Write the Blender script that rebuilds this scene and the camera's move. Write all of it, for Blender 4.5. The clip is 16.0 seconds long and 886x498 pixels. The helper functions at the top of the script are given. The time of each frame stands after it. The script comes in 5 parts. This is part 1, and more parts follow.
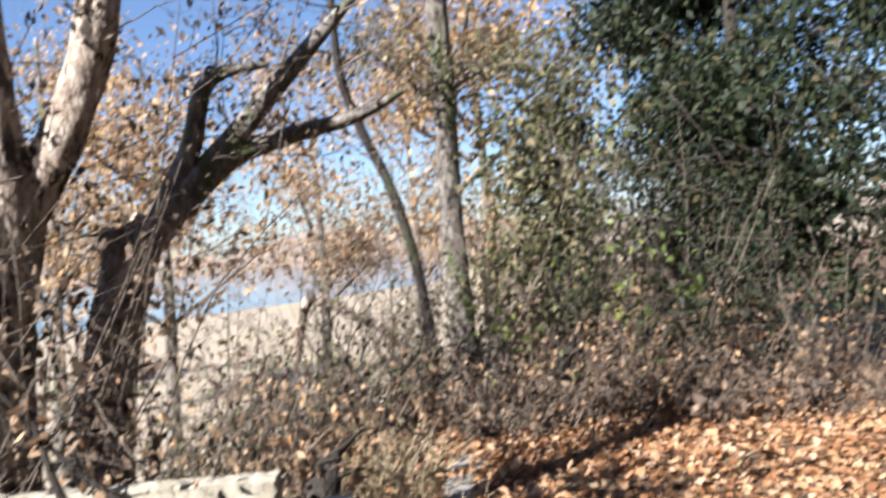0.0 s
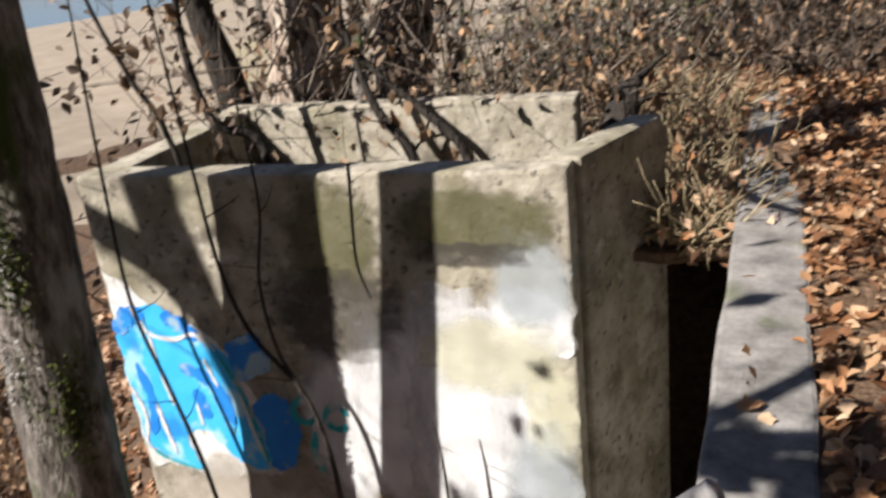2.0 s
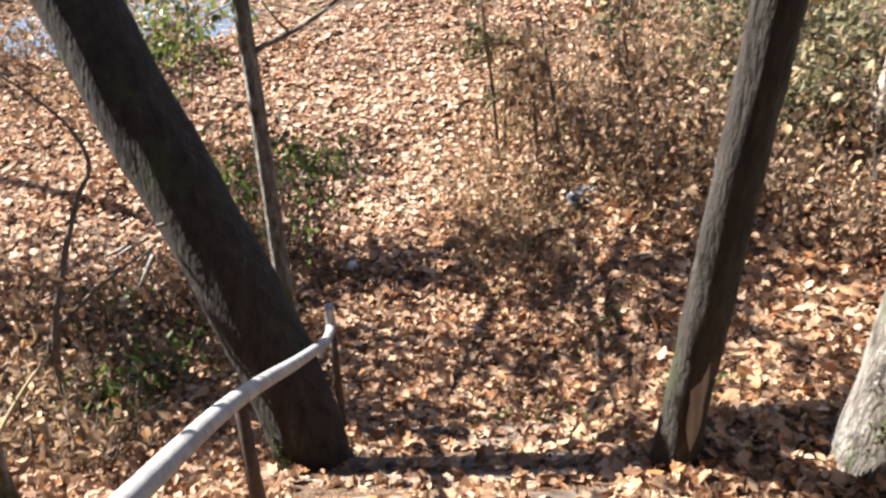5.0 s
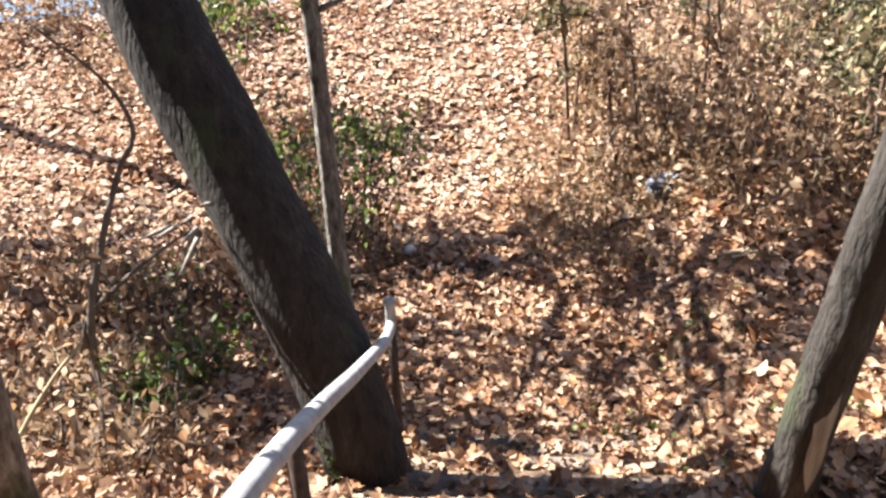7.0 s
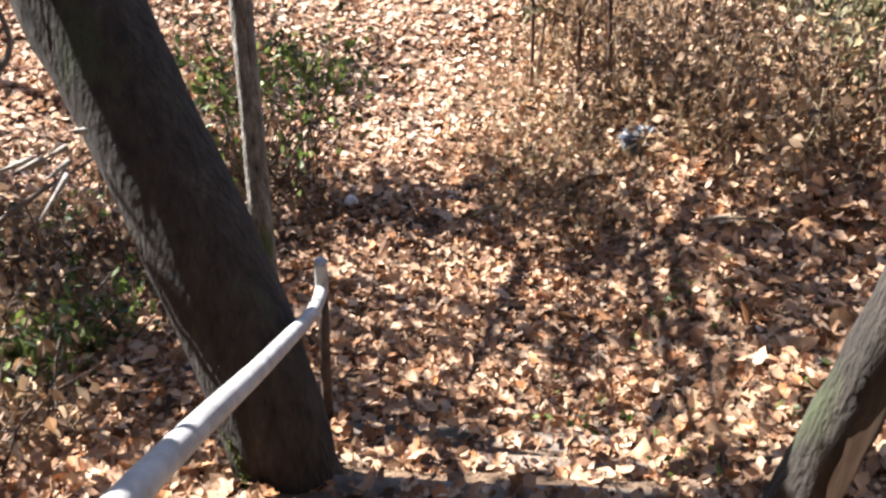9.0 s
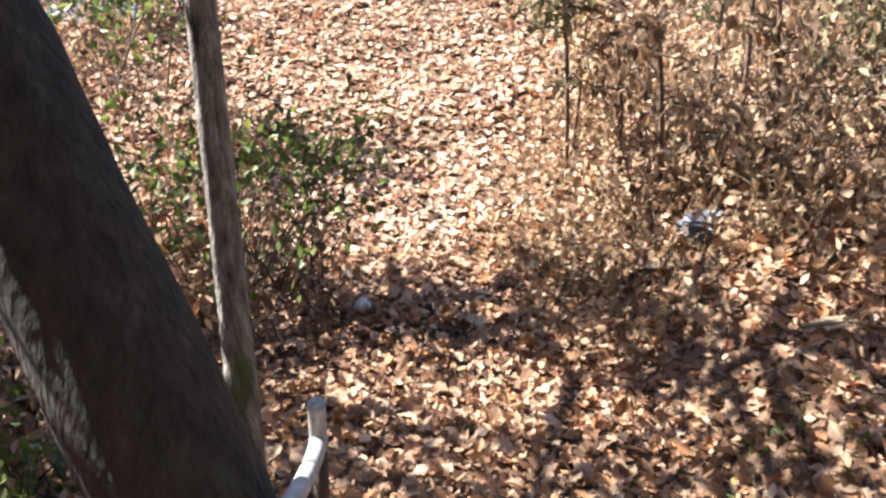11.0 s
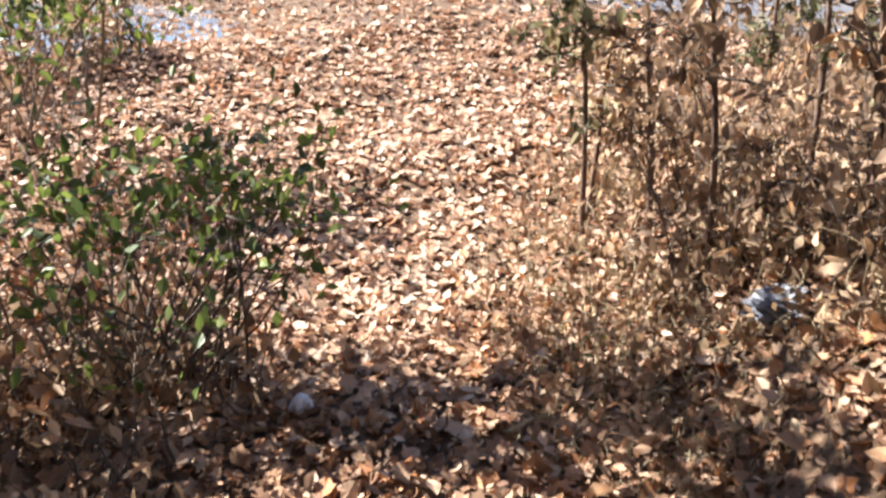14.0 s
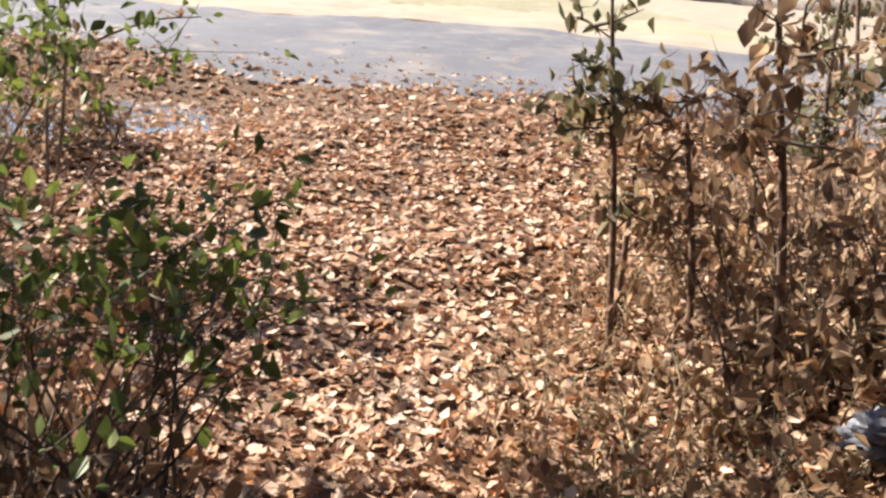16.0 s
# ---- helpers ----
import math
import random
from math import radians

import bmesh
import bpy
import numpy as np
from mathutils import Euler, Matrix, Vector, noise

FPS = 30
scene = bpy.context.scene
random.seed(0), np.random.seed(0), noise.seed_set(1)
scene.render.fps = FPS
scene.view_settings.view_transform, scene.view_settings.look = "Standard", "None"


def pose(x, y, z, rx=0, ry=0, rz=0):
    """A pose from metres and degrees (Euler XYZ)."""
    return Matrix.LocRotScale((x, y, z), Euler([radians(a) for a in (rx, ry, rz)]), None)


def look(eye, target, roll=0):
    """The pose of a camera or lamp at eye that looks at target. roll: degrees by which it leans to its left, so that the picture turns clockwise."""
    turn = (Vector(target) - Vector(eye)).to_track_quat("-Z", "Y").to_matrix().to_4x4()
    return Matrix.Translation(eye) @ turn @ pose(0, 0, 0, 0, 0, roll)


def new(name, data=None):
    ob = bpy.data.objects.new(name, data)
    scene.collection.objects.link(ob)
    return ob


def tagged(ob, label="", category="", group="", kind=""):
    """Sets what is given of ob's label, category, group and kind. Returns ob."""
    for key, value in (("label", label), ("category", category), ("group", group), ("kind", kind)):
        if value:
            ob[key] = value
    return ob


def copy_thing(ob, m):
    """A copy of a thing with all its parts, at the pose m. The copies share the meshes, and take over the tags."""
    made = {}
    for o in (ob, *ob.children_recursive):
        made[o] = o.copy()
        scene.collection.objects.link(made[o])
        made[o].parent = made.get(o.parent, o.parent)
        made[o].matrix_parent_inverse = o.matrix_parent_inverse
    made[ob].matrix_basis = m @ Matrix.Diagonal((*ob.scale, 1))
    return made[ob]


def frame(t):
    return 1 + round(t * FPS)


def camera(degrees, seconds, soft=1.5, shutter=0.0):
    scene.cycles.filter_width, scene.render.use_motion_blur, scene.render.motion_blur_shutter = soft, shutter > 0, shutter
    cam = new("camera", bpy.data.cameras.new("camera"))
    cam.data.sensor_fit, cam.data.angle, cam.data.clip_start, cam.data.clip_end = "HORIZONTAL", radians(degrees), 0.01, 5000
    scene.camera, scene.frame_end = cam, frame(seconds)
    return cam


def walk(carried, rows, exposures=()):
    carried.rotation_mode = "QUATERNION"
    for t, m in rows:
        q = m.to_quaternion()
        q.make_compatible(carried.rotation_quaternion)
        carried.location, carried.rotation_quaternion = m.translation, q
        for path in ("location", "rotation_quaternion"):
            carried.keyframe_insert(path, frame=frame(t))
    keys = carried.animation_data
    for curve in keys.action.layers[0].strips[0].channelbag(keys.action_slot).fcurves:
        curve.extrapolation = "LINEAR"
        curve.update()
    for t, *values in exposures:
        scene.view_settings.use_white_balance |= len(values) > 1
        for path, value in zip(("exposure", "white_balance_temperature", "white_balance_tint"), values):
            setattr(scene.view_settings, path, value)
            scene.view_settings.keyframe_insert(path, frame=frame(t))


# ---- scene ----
from mathutils.geometry import tessellate_polygon

EXPOSURES = [(0.0, 1.8, 5850, 14), (0.5, 1.55, 6050, 16), (1.0, 1.35, 6200, 16), (2.0, 1.0, 6200, 15), (3.0, 1.1, 6250, 13), (3.5, 1.42, 6300, 12), (4.5, 1.98, 6150, 11), (7.0, 2.48, 5950, 11), (8.0, 2.4, 5900, 12), (9.5, 2.4, 5900, 12), (12.0, 2.58, 5900, 12), (13.5, 2.32, 5900, 13), (14.5, 2.3, 6050, 13), (15.0, 2.22, 6150, 13), (16.0, 1.78, 6400, 15)]
cam = camera(52.85, 16.0, soft=2.5, shutter=0.4)
PATH = [
    (0.0, -0.000, 0.000, 1.550, 89.48, 5.01, 0.03),
    (0.5, -0.002, -0.001, 1.512, 83.41, 4.64, 6.34),
    (1.0, -0.039, 0.023, 1.466, 77.40, 4.89, 11.36),
    (1.5, -0.095, 0.080, 1.409, 72.88, 5.29, 13.61),
    (2.0, -0.168, 0.125, 1.373, 69.05, 5.95, 17.43),
    (2.5, -0.169, 0.115, 1.357, 65.48, 5.57, 25.14),
    (3.0, -0.169, 0.100, 1.351, 62.92, 5.57, 38.41),
    (3.5, -0.261, 0.040, 1.344, 62.28, 4.72, 49.15),
    (4.0, -0.314, -0.064, 1.337, 60.56, 4.70, 60.14),
    (4.5, -0.360, -0.156, 1.322, 59.24, 2.19, 70.33),
    (7.0, -0.977, -0.179, 1.055, 56.57, 1.52, 77.23),
    (7.5, -1.146, -0.191, 0.978, 56.78, -0.08, 77.60),
    (8.0, -1.305, -0.122, 0.808, 53.94, -1.13, 77.79),
    (8.5, -1.479, -0.094, 0.663, 54.44, -1.89, 76.70),
    (9.0, -1.652, -0.035, 0.597, 53.60, -2.21, 75.55),
    (9.5, -1.847, 0.054, 0.448, 56.38, -2.96, 75.68),
    (12.0, -2.990, 0.263, -0.173, 61.41, 0.36, 73.61),
    (12.5, -3.179, 0.374, -0.357, 61.89, -0.30, 70.69),
    (13.0, -3.387, 0.384, -0.506, 61.26, -0.50, 71.52),
    (13.5, -3.595, 0.408, -0.594, 61.16, -1.83, 75.06),
    (14.0, -3.773, 0.520, -0.731, 65.22, -2.69, 76.12),
    (14.5, -3.978, 0.566, -0.873, 68.07, -3.06, 75.84),
    (15.0, -4.159, 0.626, -0.909, 68.24, -2.71, 74.34),
    (15.5, -4.338, 0.691, -1.072, 72.04, -5.22, 78.16),
    (16.0, -4.541, 0.744, -1.194, 73.32, -3.81, 76.66),
]
walk(cam, [(t, pose(*p)) for t, *p in PATH], EXPOSURES)

# ---- light ----
SUN_FROM = Vector((-0.707, -0.707, 0.84)).normalized()
world = bpy.data.worlds.new("sky")
scene.world = world
world.use_nodes = True
wn = world.node_tree.nodes
sky = wn.new("ShaderNodeTexSky")
sky.sky_type, sky.sun_disc = "NISHITA", False
sky.sun_elevation = math.asin(SUN_FROM.z)
sky.sun_rotation = math.atan2(SUN_FROM.x, SUN_FROM.y)
sky.air_density, sky.dust_density, sky.ozone_density = 0.8, 0.5, 2.0
world.node_tree.links.new(sky.outputs[0], wn["Background"].inputs[0])
wn["Background"].inputs[1].default_value = 0.05
sun_data = bpy.data.lights.new("sun", "SUN")
sun_data.energy, sun_data.angle, sun_data.color = 5.0, radians(0.35), (1.0, 0.94, 0.84)
sun = new("sun", sun_data)
sun.matrix_world = look(SUN_FROM * 50, (0, 0, 0))

RNG = np.random.default_rng(7)


# ---- materials ----
def material(name, stops, scale=6.0, rough=0.85, bump=0.3, detail=8.0, fine=None, stretch=(1, 1, 1), island=0.0, objrand=0.0,
             spec=0.3, stain=None, translucent=0.0, bump_scale=None, dist=0.02):
    """Noise-driven colour ramp with bump. stops: (position, colour). stain: (colour, scale, low, high)."""
    m = bpy.data.materials.new(name)
    m.use_nodes = True
    nt = m.node_tree
    n, link = nt.nodes, nt.links.new
    b = n["Principled BSDF"]
    b.inputs["Roughness"].default_value = rough
    b.inputs["Specular IOR Level"].default_value = spec
    tc = n.new("ShaderNodeTexCoord")
    mp = n.new("ShaderNodeMapping")
    mp.inputs["Scale"].default_value = stretch
    link(tc.outputs["Object"], mp.inputs[0])
    tex = n.new("ShaderNodeTexNoise")
    tex.inputs["Scale"].default_value, tex.inputs["Detail"].default_value, tex.inputs["Roughness"].default_value = scale, detail, 0.65
    link(mp.outputs[0], tex.inputs["Vector"])
    fac = tex.outputs["Fac"]
    if island or objrand:
        geo = n.new("ShaderNodeNewGeometry") if island else n.new("ShaderNodeObjectInfo")
        mix = n.new("ShaderNodeMix")
        mix.inputs[0].default_value = island or objrand
        link(fac, mix.inputs[2])
        link(geo.outputs["Random Per Island" if island else "Random"], mix.inputs[3])
        fac = mix.outputs[0]
    ramp = n.new("ShaderNodeValToRGB")
    el = ramp.color_ramp.elements
    while len(el) < len(stops):
        el.new(0.5)
    for e, (p, c) in zip(el, stops):
        e.position, e.color = p, (*c, 1)
    link(fac, ramp.inputs[0])
    col = ramp.outputs[0]
    for st in (stain or ()):
        c2, sc2, lo, hi = st
        t2 = n.new("ShaderNodeTexNoise")
        t2.inputs["Scale"].default_value, t2.inputs["Detail"].default_value = sc2, 6
        link(mp.outputs[0], t2.inputs["Vector"])
        rng = n.new("ShaderNodeMapRange")
        rng.inputs[1].default_value, rng.inputs[2].default_value = lo, hi
        link(t2.outputs["Fac"], rng.inputs[0])
        mx = n.new("ShaderNodeMix")
        mx.data_type = "RGBA"
        link(rng.outputs[0], mx.inputs[0])
        link(col, mx.inputs[6])
        mx.inputs[7].default_value = (*c2, 1)
        col = mx.outputs[2]
    link(col, b.inputs["Base Color"])
    if bump:
        bt = n.new("ShaderNodeTexNoise")
        bt.inputs["Scale"].default_value, bt.inputs["Detail"].default_value = bump_scale or scale * 3, 8
        link(mp.outputs[0], bt.inputs["Vector"])
        bp = n.new("ShaderNodeBump")
        bp.inputs["Strength"].default_value, bp.inputs["Distance"].default_value = bump, dist
        link(bt.outputs["Fac"], bp.inputs["Height"])
        link(bp.outputs[0], b.inputs["Normal"])
    if translucent:
        tr = n.new("ShaderNodeBsdfTranslucent")
        link(col, tr.inputs[0])
        ms = n.new("ShaderNodeMixShader")
        ms.inputs[0].default_value = translucent
        link(b.outputs[0], ms.inputs[1])
        link(tr.outputs[0], ms.inputs[2])
        link(ms.outputs[0], n["Material Output"].inputs[0])
    return m


BARK_GREY = material("bark_grey", [(0.33, (0.041, 0.0344, 0.0279)), (0.5, (0.156, 0.135, 0.111)), (0.68, (0.312, 0.283, 0.246))], 9, 0.95, 0.9,
                     stretch=(2.5, 2.5, 0.8), stain=[((0.06, 0.085, 0.02), 1.7, 0.55, 0.66), ((0.33, 0.32, 0.29), 2.6, 0.6, 0.68)], dist=0.03)
BARK_DARK = material("bark_dark", [(0.3, (0.018, 0.015, 0.012)), (0.6, (0.045, 0.037, 0.03)), (0.8, (0.1, 0.083, 0.068))], 6, 0.95, 0.9,
                     stretch=(2.5, 2.5, 0.7), stain=[((0.045, 0.05, 0.025), 1.5, 0.6, 0.7)], dist=0.03)
# dark blotches: shaggy bark, with leaf and vine shade put into the colour
BARK_PALE = material("bark_pale", [(0.33, (0.07, 0.05, 0.038)), (0.46, (0.3, 0.235, 0.18)), (0.62, (0.52, 0.44, 0.35))], 7, 0.95, 0.8,
                     stretch=(2, 2, 0.8), stain=[((0.05, 0.038, 0.03), 2.6, 0.54, 0.6), ((0.06, 0.046, 0.036), 9, 0.57, 0.63)], dist=0.05)
TWIG = material("twig", [(0.3, (0.0648, 0.0504, 0.0396)), (0.7, (0.194, 0.158, 0.122))], 9, 0.95, 0.4, island=0.4)
STEM = material("red_brown_stem", [(0.3, (0.06, 0.035, 0.025)), (0.7, (0.19, 0.125, 0.09))], 12, 0.9, 0.5)
STRAW = material("dry_stalk", [(0.1, (0.17, 0.128, 0.0723)), (0.5, (0.306, 0.238, 0.136)), (0.9, (0.425, 0.357, 0.23))], 9, 0.95, 0, island=0.7)
LEAF_DRY = material("dry_leaf", [(0.05, (0.0832, 0.0385, 0.0193)), (0.2, (0.197, 0.098, 0.0483)), (0.38, (0.348, 0.203, 0.112)), (0.55, (0.454, 0.294, 0.18)),
                                 (0.72, (0.529, 0.371, 0.245)), (0.84, (0.393, 0.154, 0.0451)), (0.95, (0.575, 0.441, 0.322))], 14, 0.7, 0, island=0.8, spec=0.35, translucent=0.18)
# paler than LEAF_DRY: the path's sunlit brightness is put into the leaf colour
LEAF_PATH = material("sunlit_leaf", [(0.08, (0.198, 0.0991, 0.0568)), (0.2, (0.346, 0.191, 0.11)), (0.4, (0.494, 0.32, 0.206)), (0.6, (0.593, 0.412, 0.283)),
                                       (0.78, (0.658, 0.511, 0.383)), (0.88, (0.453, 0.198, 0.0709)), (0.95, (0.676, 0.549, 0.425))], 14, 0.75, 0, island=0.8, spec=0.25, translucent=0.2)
LEAF_UPPER = material("orange_leaf", [(0.05, (0.0864, 0.0384, 0.0184)), (0.25, (0.211, 0.096, 0.0414)), (0.45, (0.346, 0.173, 0.0736)), (0.7, (0.442, 0.278, 0.152)),
                                      (0.95, (0.557, 0.413, 0.267))], 14, 0.7, 0, island=0.8, spec=0.35, translucent=0.18)
LEAF_BROWN = material("withered_leaf", [(0.1, (0.0994, 0.061, 0.0363)), (0.45, (0.269, 0.174, 0.103)), (0.8, (0.458, 0.319, 0.19)), (0.95, (0.478, 0.225, 0.0776))],
                      12, 0.75, 0, island=0.8, translucent=0.25)
LEAF_VINE = material("vine_leaf", [(0.1, (0.04, 0.03, 0.022)), (0.5, (0.12, 0.085, 0.06)), (0.85, (0.24, 0.17, 0.115)), (1.0, (0.34, 0.19, 0.08))], 12, 0.75, 0, island=0.8, translucent=0.2)
LEAF_TAN = material("tan_leaf", [(0.1, (0.208, 0.12, 0.056)), (0.5, (0.384, 0.256, 0.136)), (0.9, (0.496, 0.376, 0.232))], 12, 0.75, 0, island=0.8, translucent=0.35)
LEAF_GREEN = material("green_leaf", [(0.1, (0.04, 0.055, 0.014)), (0.5, (0.1, 0.135, 0.028)), (0.85, (0.18, 0.225, 0.045)), (1.0, (0.34, 0.26, 0.06))],
                      12, 0.5, 0, island=0.8, spec=0.5, translucent=0.35)
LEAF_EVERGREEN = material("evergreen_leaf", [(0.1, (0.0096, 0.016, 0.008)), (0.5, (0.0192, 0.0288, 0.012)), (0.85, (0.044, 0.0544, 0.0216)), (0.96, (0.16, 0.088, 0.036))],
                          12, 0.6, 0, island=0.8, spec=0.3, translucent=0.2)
LEAF_OLIVE = material("olive_leaf", [(0.1, (0.05, 0.055, 0.024)), (0.45, (0.11, 0.11, 0.05)), (0.8, (0.21, 0.19, 0.1)), (0.95, (0.34, 0.25, 0.14))],
                      12, 0.7, 0, island=0.8, translucent=0.3)
LEAF_PALE_OLIVE = material("pale_olive_leaf", [(0.1, (0.06, 0.065, 0.03)), (0.45, (0.15, 0.14, 0.065)), (0.8, (0.29, 0.235, 0.125)), (0.95, (0.42, 0.26, 0.12))],
                           12, 0.7, 0, island=0.8, translucent=0.3)
SOIL = material("leaf_mould", [(0.3, (0.0489, 0.0279, 0.0154)), (0.5, (0.127, 0.0769, 0.0428)), (0.7, (0.205, 0.135, 0.0818))], 16, 0.95, 0.8,
                stain=[((0.11, 0.075, 0.05), 1.1, 0.5, 0.64)], dist=0.04)
SAND = material("sand", [(0.3, (0.246, 0.197, 0.139)), (0.7, (0.332, 0.276, 0.202))], 1.2, 0.95, 0.35, stain=[((0.3, 0.26, 0.15), 0.11, 0.55, 0.72)], dist=0.03)
ASPHALT = material("asphalt", [(0.3, (0.088, 0.088, 0.0942)), (0.7, (0.136, 0.136, 0.145))], 25, 0.85, 0.3, stain=[((0.24, 0.21, 0.175), 0.5, 0.54, 0.78), ((0.2, 0.17, 0.14), 3.0, 0.56, 0.72)], dist=0.01)
CONCRETE = material("concrete", [(0.3, (0.19, 0.165, 0.12)), (0.5, (0.36, 0.325, 0.25)), (0.72, (0.47, 0.43, 0.345))], 7, 0.92, 0.7,
                    stain=[((0.19, 0.175, 0.1), 2.3, 0.5, 0.75), ((0.11, 0.095, 0.072), 5.1, 0.54, 0.78), ((0.1, 0.09, 0.07), 26, 0.58, 0.7), ((0.5, 0.46, 0.38), 11, 0.62, 0.75)], dist=0.012)
CONCRETE_GREY = material("worn_concrete", [(0.3, (0.1, 0.094, 0.083)), (0.5, (0.22, 0.208, 0.188)), (0.72, (0.34, 0.322, 0.296))], 7, 0.92, 0.6,
                         stain=[((0.1, 0.12, 0.05), 2.2, 0.6, 0.7)], dist=0.012)
STEP = material("leaf_stained_concrete", [(0.3, (0.08, 0.058, 0.042)), (0.5, (0.19, 0.145, 0.11)), (0.72, (0.3, 0.25, 0.2))], 9, 0.95, 0.7,
                stain=[((0.09, 0.07, 0.05), 3.0, 0.5, 0.65)], dist=0.012)
PIPE = material("weathered_pipe", [(0.3, (0.216, 0.202, 0.187)), (0.6, (0.374, 0.36, 0.346)), (0.8, (0.446, 0.432, 0.41))], 14, 0.6, 0.25, stain=[((0.2, 0.13, 0.08), 9, 0.66, 0.72)], dist=0.004)
RUST = material("rusty_post", [(0.3, (0.05, 0.035, 0.028)), (0.7, (0.13, 0.09, 0.07))], 20, 0.85, 0.3, dist=0.004)
P_WHITE = material("white_paint", [(0.25, (0.45, 0.432, 0.387)), (0.45, (0.684, 0.675, 0.639)), (0.8, (0.738, 0.729, 0.702))], 6, 0.6, 0.2, stain=[((0.6, 0.62, 0.62), 3.1, 0.5, 0.75), ((0.4, 0.37, 0.3), 17, 0.58, 0.7)], dist=0.006)
P_SKY = material("light_blue_paint", [(0.3, (0.03, 0.38, 0.82)), (0.7, (0.08, 0.53, 0.9))], 4, 0.5, 0.15, stain=[((0.35, 0.62, 0.8), 5.0, 0.56, 0.64), ((0.03, 0.26, 0.66), 3.2, 0.62, 0.74)], dist=0.006)
P_BLUE = material("blue_paint", [(0.3, (0.014, 0.16, 0.56)), (0.7, (0.03, 0.27, 0.72))], 4, 0.5, 0.15, stain=[((0.3, 0.45, 0.55), 6.0, 0.57, 0.65)], dist=0.006)
P_TEAL = material("teal_paint", [(0.3, (0.01, 0.26, 0.3)), (0.7, (0.02, 0.4, 0.42))], 4, 0.5, 0.15, stain=[((0.45, 0.5, 0.47), 9.0, 0.5, 0.6)], dist=0.006)


def sprayed(name, colour, density, scale, drip=1.0):
    """Thin sprayed paint: dense in the middle of its patch, breaking up into specks and drips towards the rim."""
    m = bpy.data.materials.new(name)
    m.use_nodes = True
    n, link = m.node_tree.nodes, m.node_tree.links.new
    b = n["Principled BSDF"]
    b.inputs["Roughness"].default_value = 0.6
    tc = n.new("ShaderNodeTexCoord")
    tint = n.new("ShaderNodeTexNoise")
    tint.inputs["Scale"].default_value, tint.inputs["Detail"].default_value = 5.0, 6
    link(tc.outputs["Object"], tint.inputs["Vector"])
    ramp = n.new("ShaderNodeValToRGB")
    ramp.color_ramp.elements[0].position, ramp.color_ramp.elements[0].color = 0.35, (*[0.78 * c for c in colour], 1)
    ramp.color_ramp.elements[1].position, ramp.color_ramp.elements[1].color = 0.6, (*colour, 1)
    link(tint.outputs["Fac"], ramp.inputs[0])
    link(ramp.outputs[0], b.inputs["Base Color"])
    away = n.new("ShaderNodeVectorMath")
    away.operation = "DISTANCE"
    away.inputs[1].default_value = (0.5, 0.5, 0.5)
    flat = n.new("ShaderNodeVectorMath")
    flat.operation = "MULTIPLY_ADD"
    flat.inputs[1].default_value, flat.inputs[2].default_value = (1, 0, 1), (0, 0.5, 0)
    link(tc.outputs["Generated"], flat.inputs[0])
    link(flat.outputs[0], away.inputs[0])
    fade = n.new("ShaderNodeMapRange")
    fade.inputs[1].default_value, fade.inputs[2].default_value, fade.inputs[3].default_value, fade.inputs[4].default_value = 0.3, 0.6, 1.15, -0.4
    link(away.outputs["Value"], fade.inputs[0])
    mp = n.new("ShaderNodeMapping")
    mp.inputs["Scale"].default_value = (1, 1, drip)
    link(tc.outputs["Object"], mp.inputs[0])
    speck = n.new("ShaderNodeTexNoise")
    speck.inputs["Scale"].default_value, speck.inputs["Detail"].default_value, speck.inputs["Roughness"].default_value = scale, 9, 0.6
    link(mp.outputs[0], speck.inputs["Vector"])
    mul = n.new("ShaderNodeMath")
    mul.operation = "MULTIPLY_ADD"
    mul.inputs[1].default_value, mul.inputs[2].default_value = 2.6, -1.3
    link(speck.outputs["Fac"], mul.inputs[0])
    add = n.new("ShaderNodeMath")
    add.use_clamp = True
    link(fade.outputs[0], add.inputs[0])
    link(mul.outputs[0], add.inputs[1])
    thin = n.new("ShaderNodeMath")
    thin.operation = "MULTIPLY"
    thin.inputs[1].default_value = density
    link(add.outputs[0], thin.inputs[0])
    clear = n.new("ShaderNodeBsdfTransparent")
    mix = n.new("ShaderNodeMixShader")
    link(thin.outputs[0], mix.inputs[0])
    link(clear.outputs[0], mix.inputs[1])
    link(b.outputs[0], mix.inputs[2])
    link(mix.outputs[0], n["Material Output"].inputs[0])
    return m


S_WHITE = sprayed("thin_white_spray", (0.74, 0.74, 0.72), 0.96, 7.0, 0.5)
S_GREY = sprayed("blue_grey_spray", (0.5, 0.56, 0.58), 0.5, 7.0, 0.6)
S_YELLOW = sprayed("cream_yellow_spray", (0.74, 0.72, 0.52), 0.6, 7.0, 1.6)
S_BEIGE = sprayed("pale_lime_bloom", (0.56, 0.5, 0.41), 0.75, 6.0, 0.7)
S_OLIVE = sprayed("olive_algae", (0.12, 0.115, 0.045), 0.62, 15.0, 1.2)
S_GRIME = sprayed("dark_grime", (0.07, 0.062, 0.05), 0.6, 9.0, 2.0)
STONE = material("pale_stone", [(0.3, (0.16, 0.155, 0.15)), (0.7, (0.4, 0.39, 0.38))], 9, 0.9, 0.5)
PLASTIC = material("white_litter", [(0.3, (0.6, 0.62, 0.66)), (0.7, (0.8, 0.8, 0.82))], 12, 0.4, 0.2)
# whitish sheeting; the shade it lies in is put into this grey-blue
SHEETING = material("shaded_plastic", [(0.3, (0.12, 0.123, 0.135)), (0.7, (0.24, 0.243, 0.258))], 9, 0.5, 0.3)
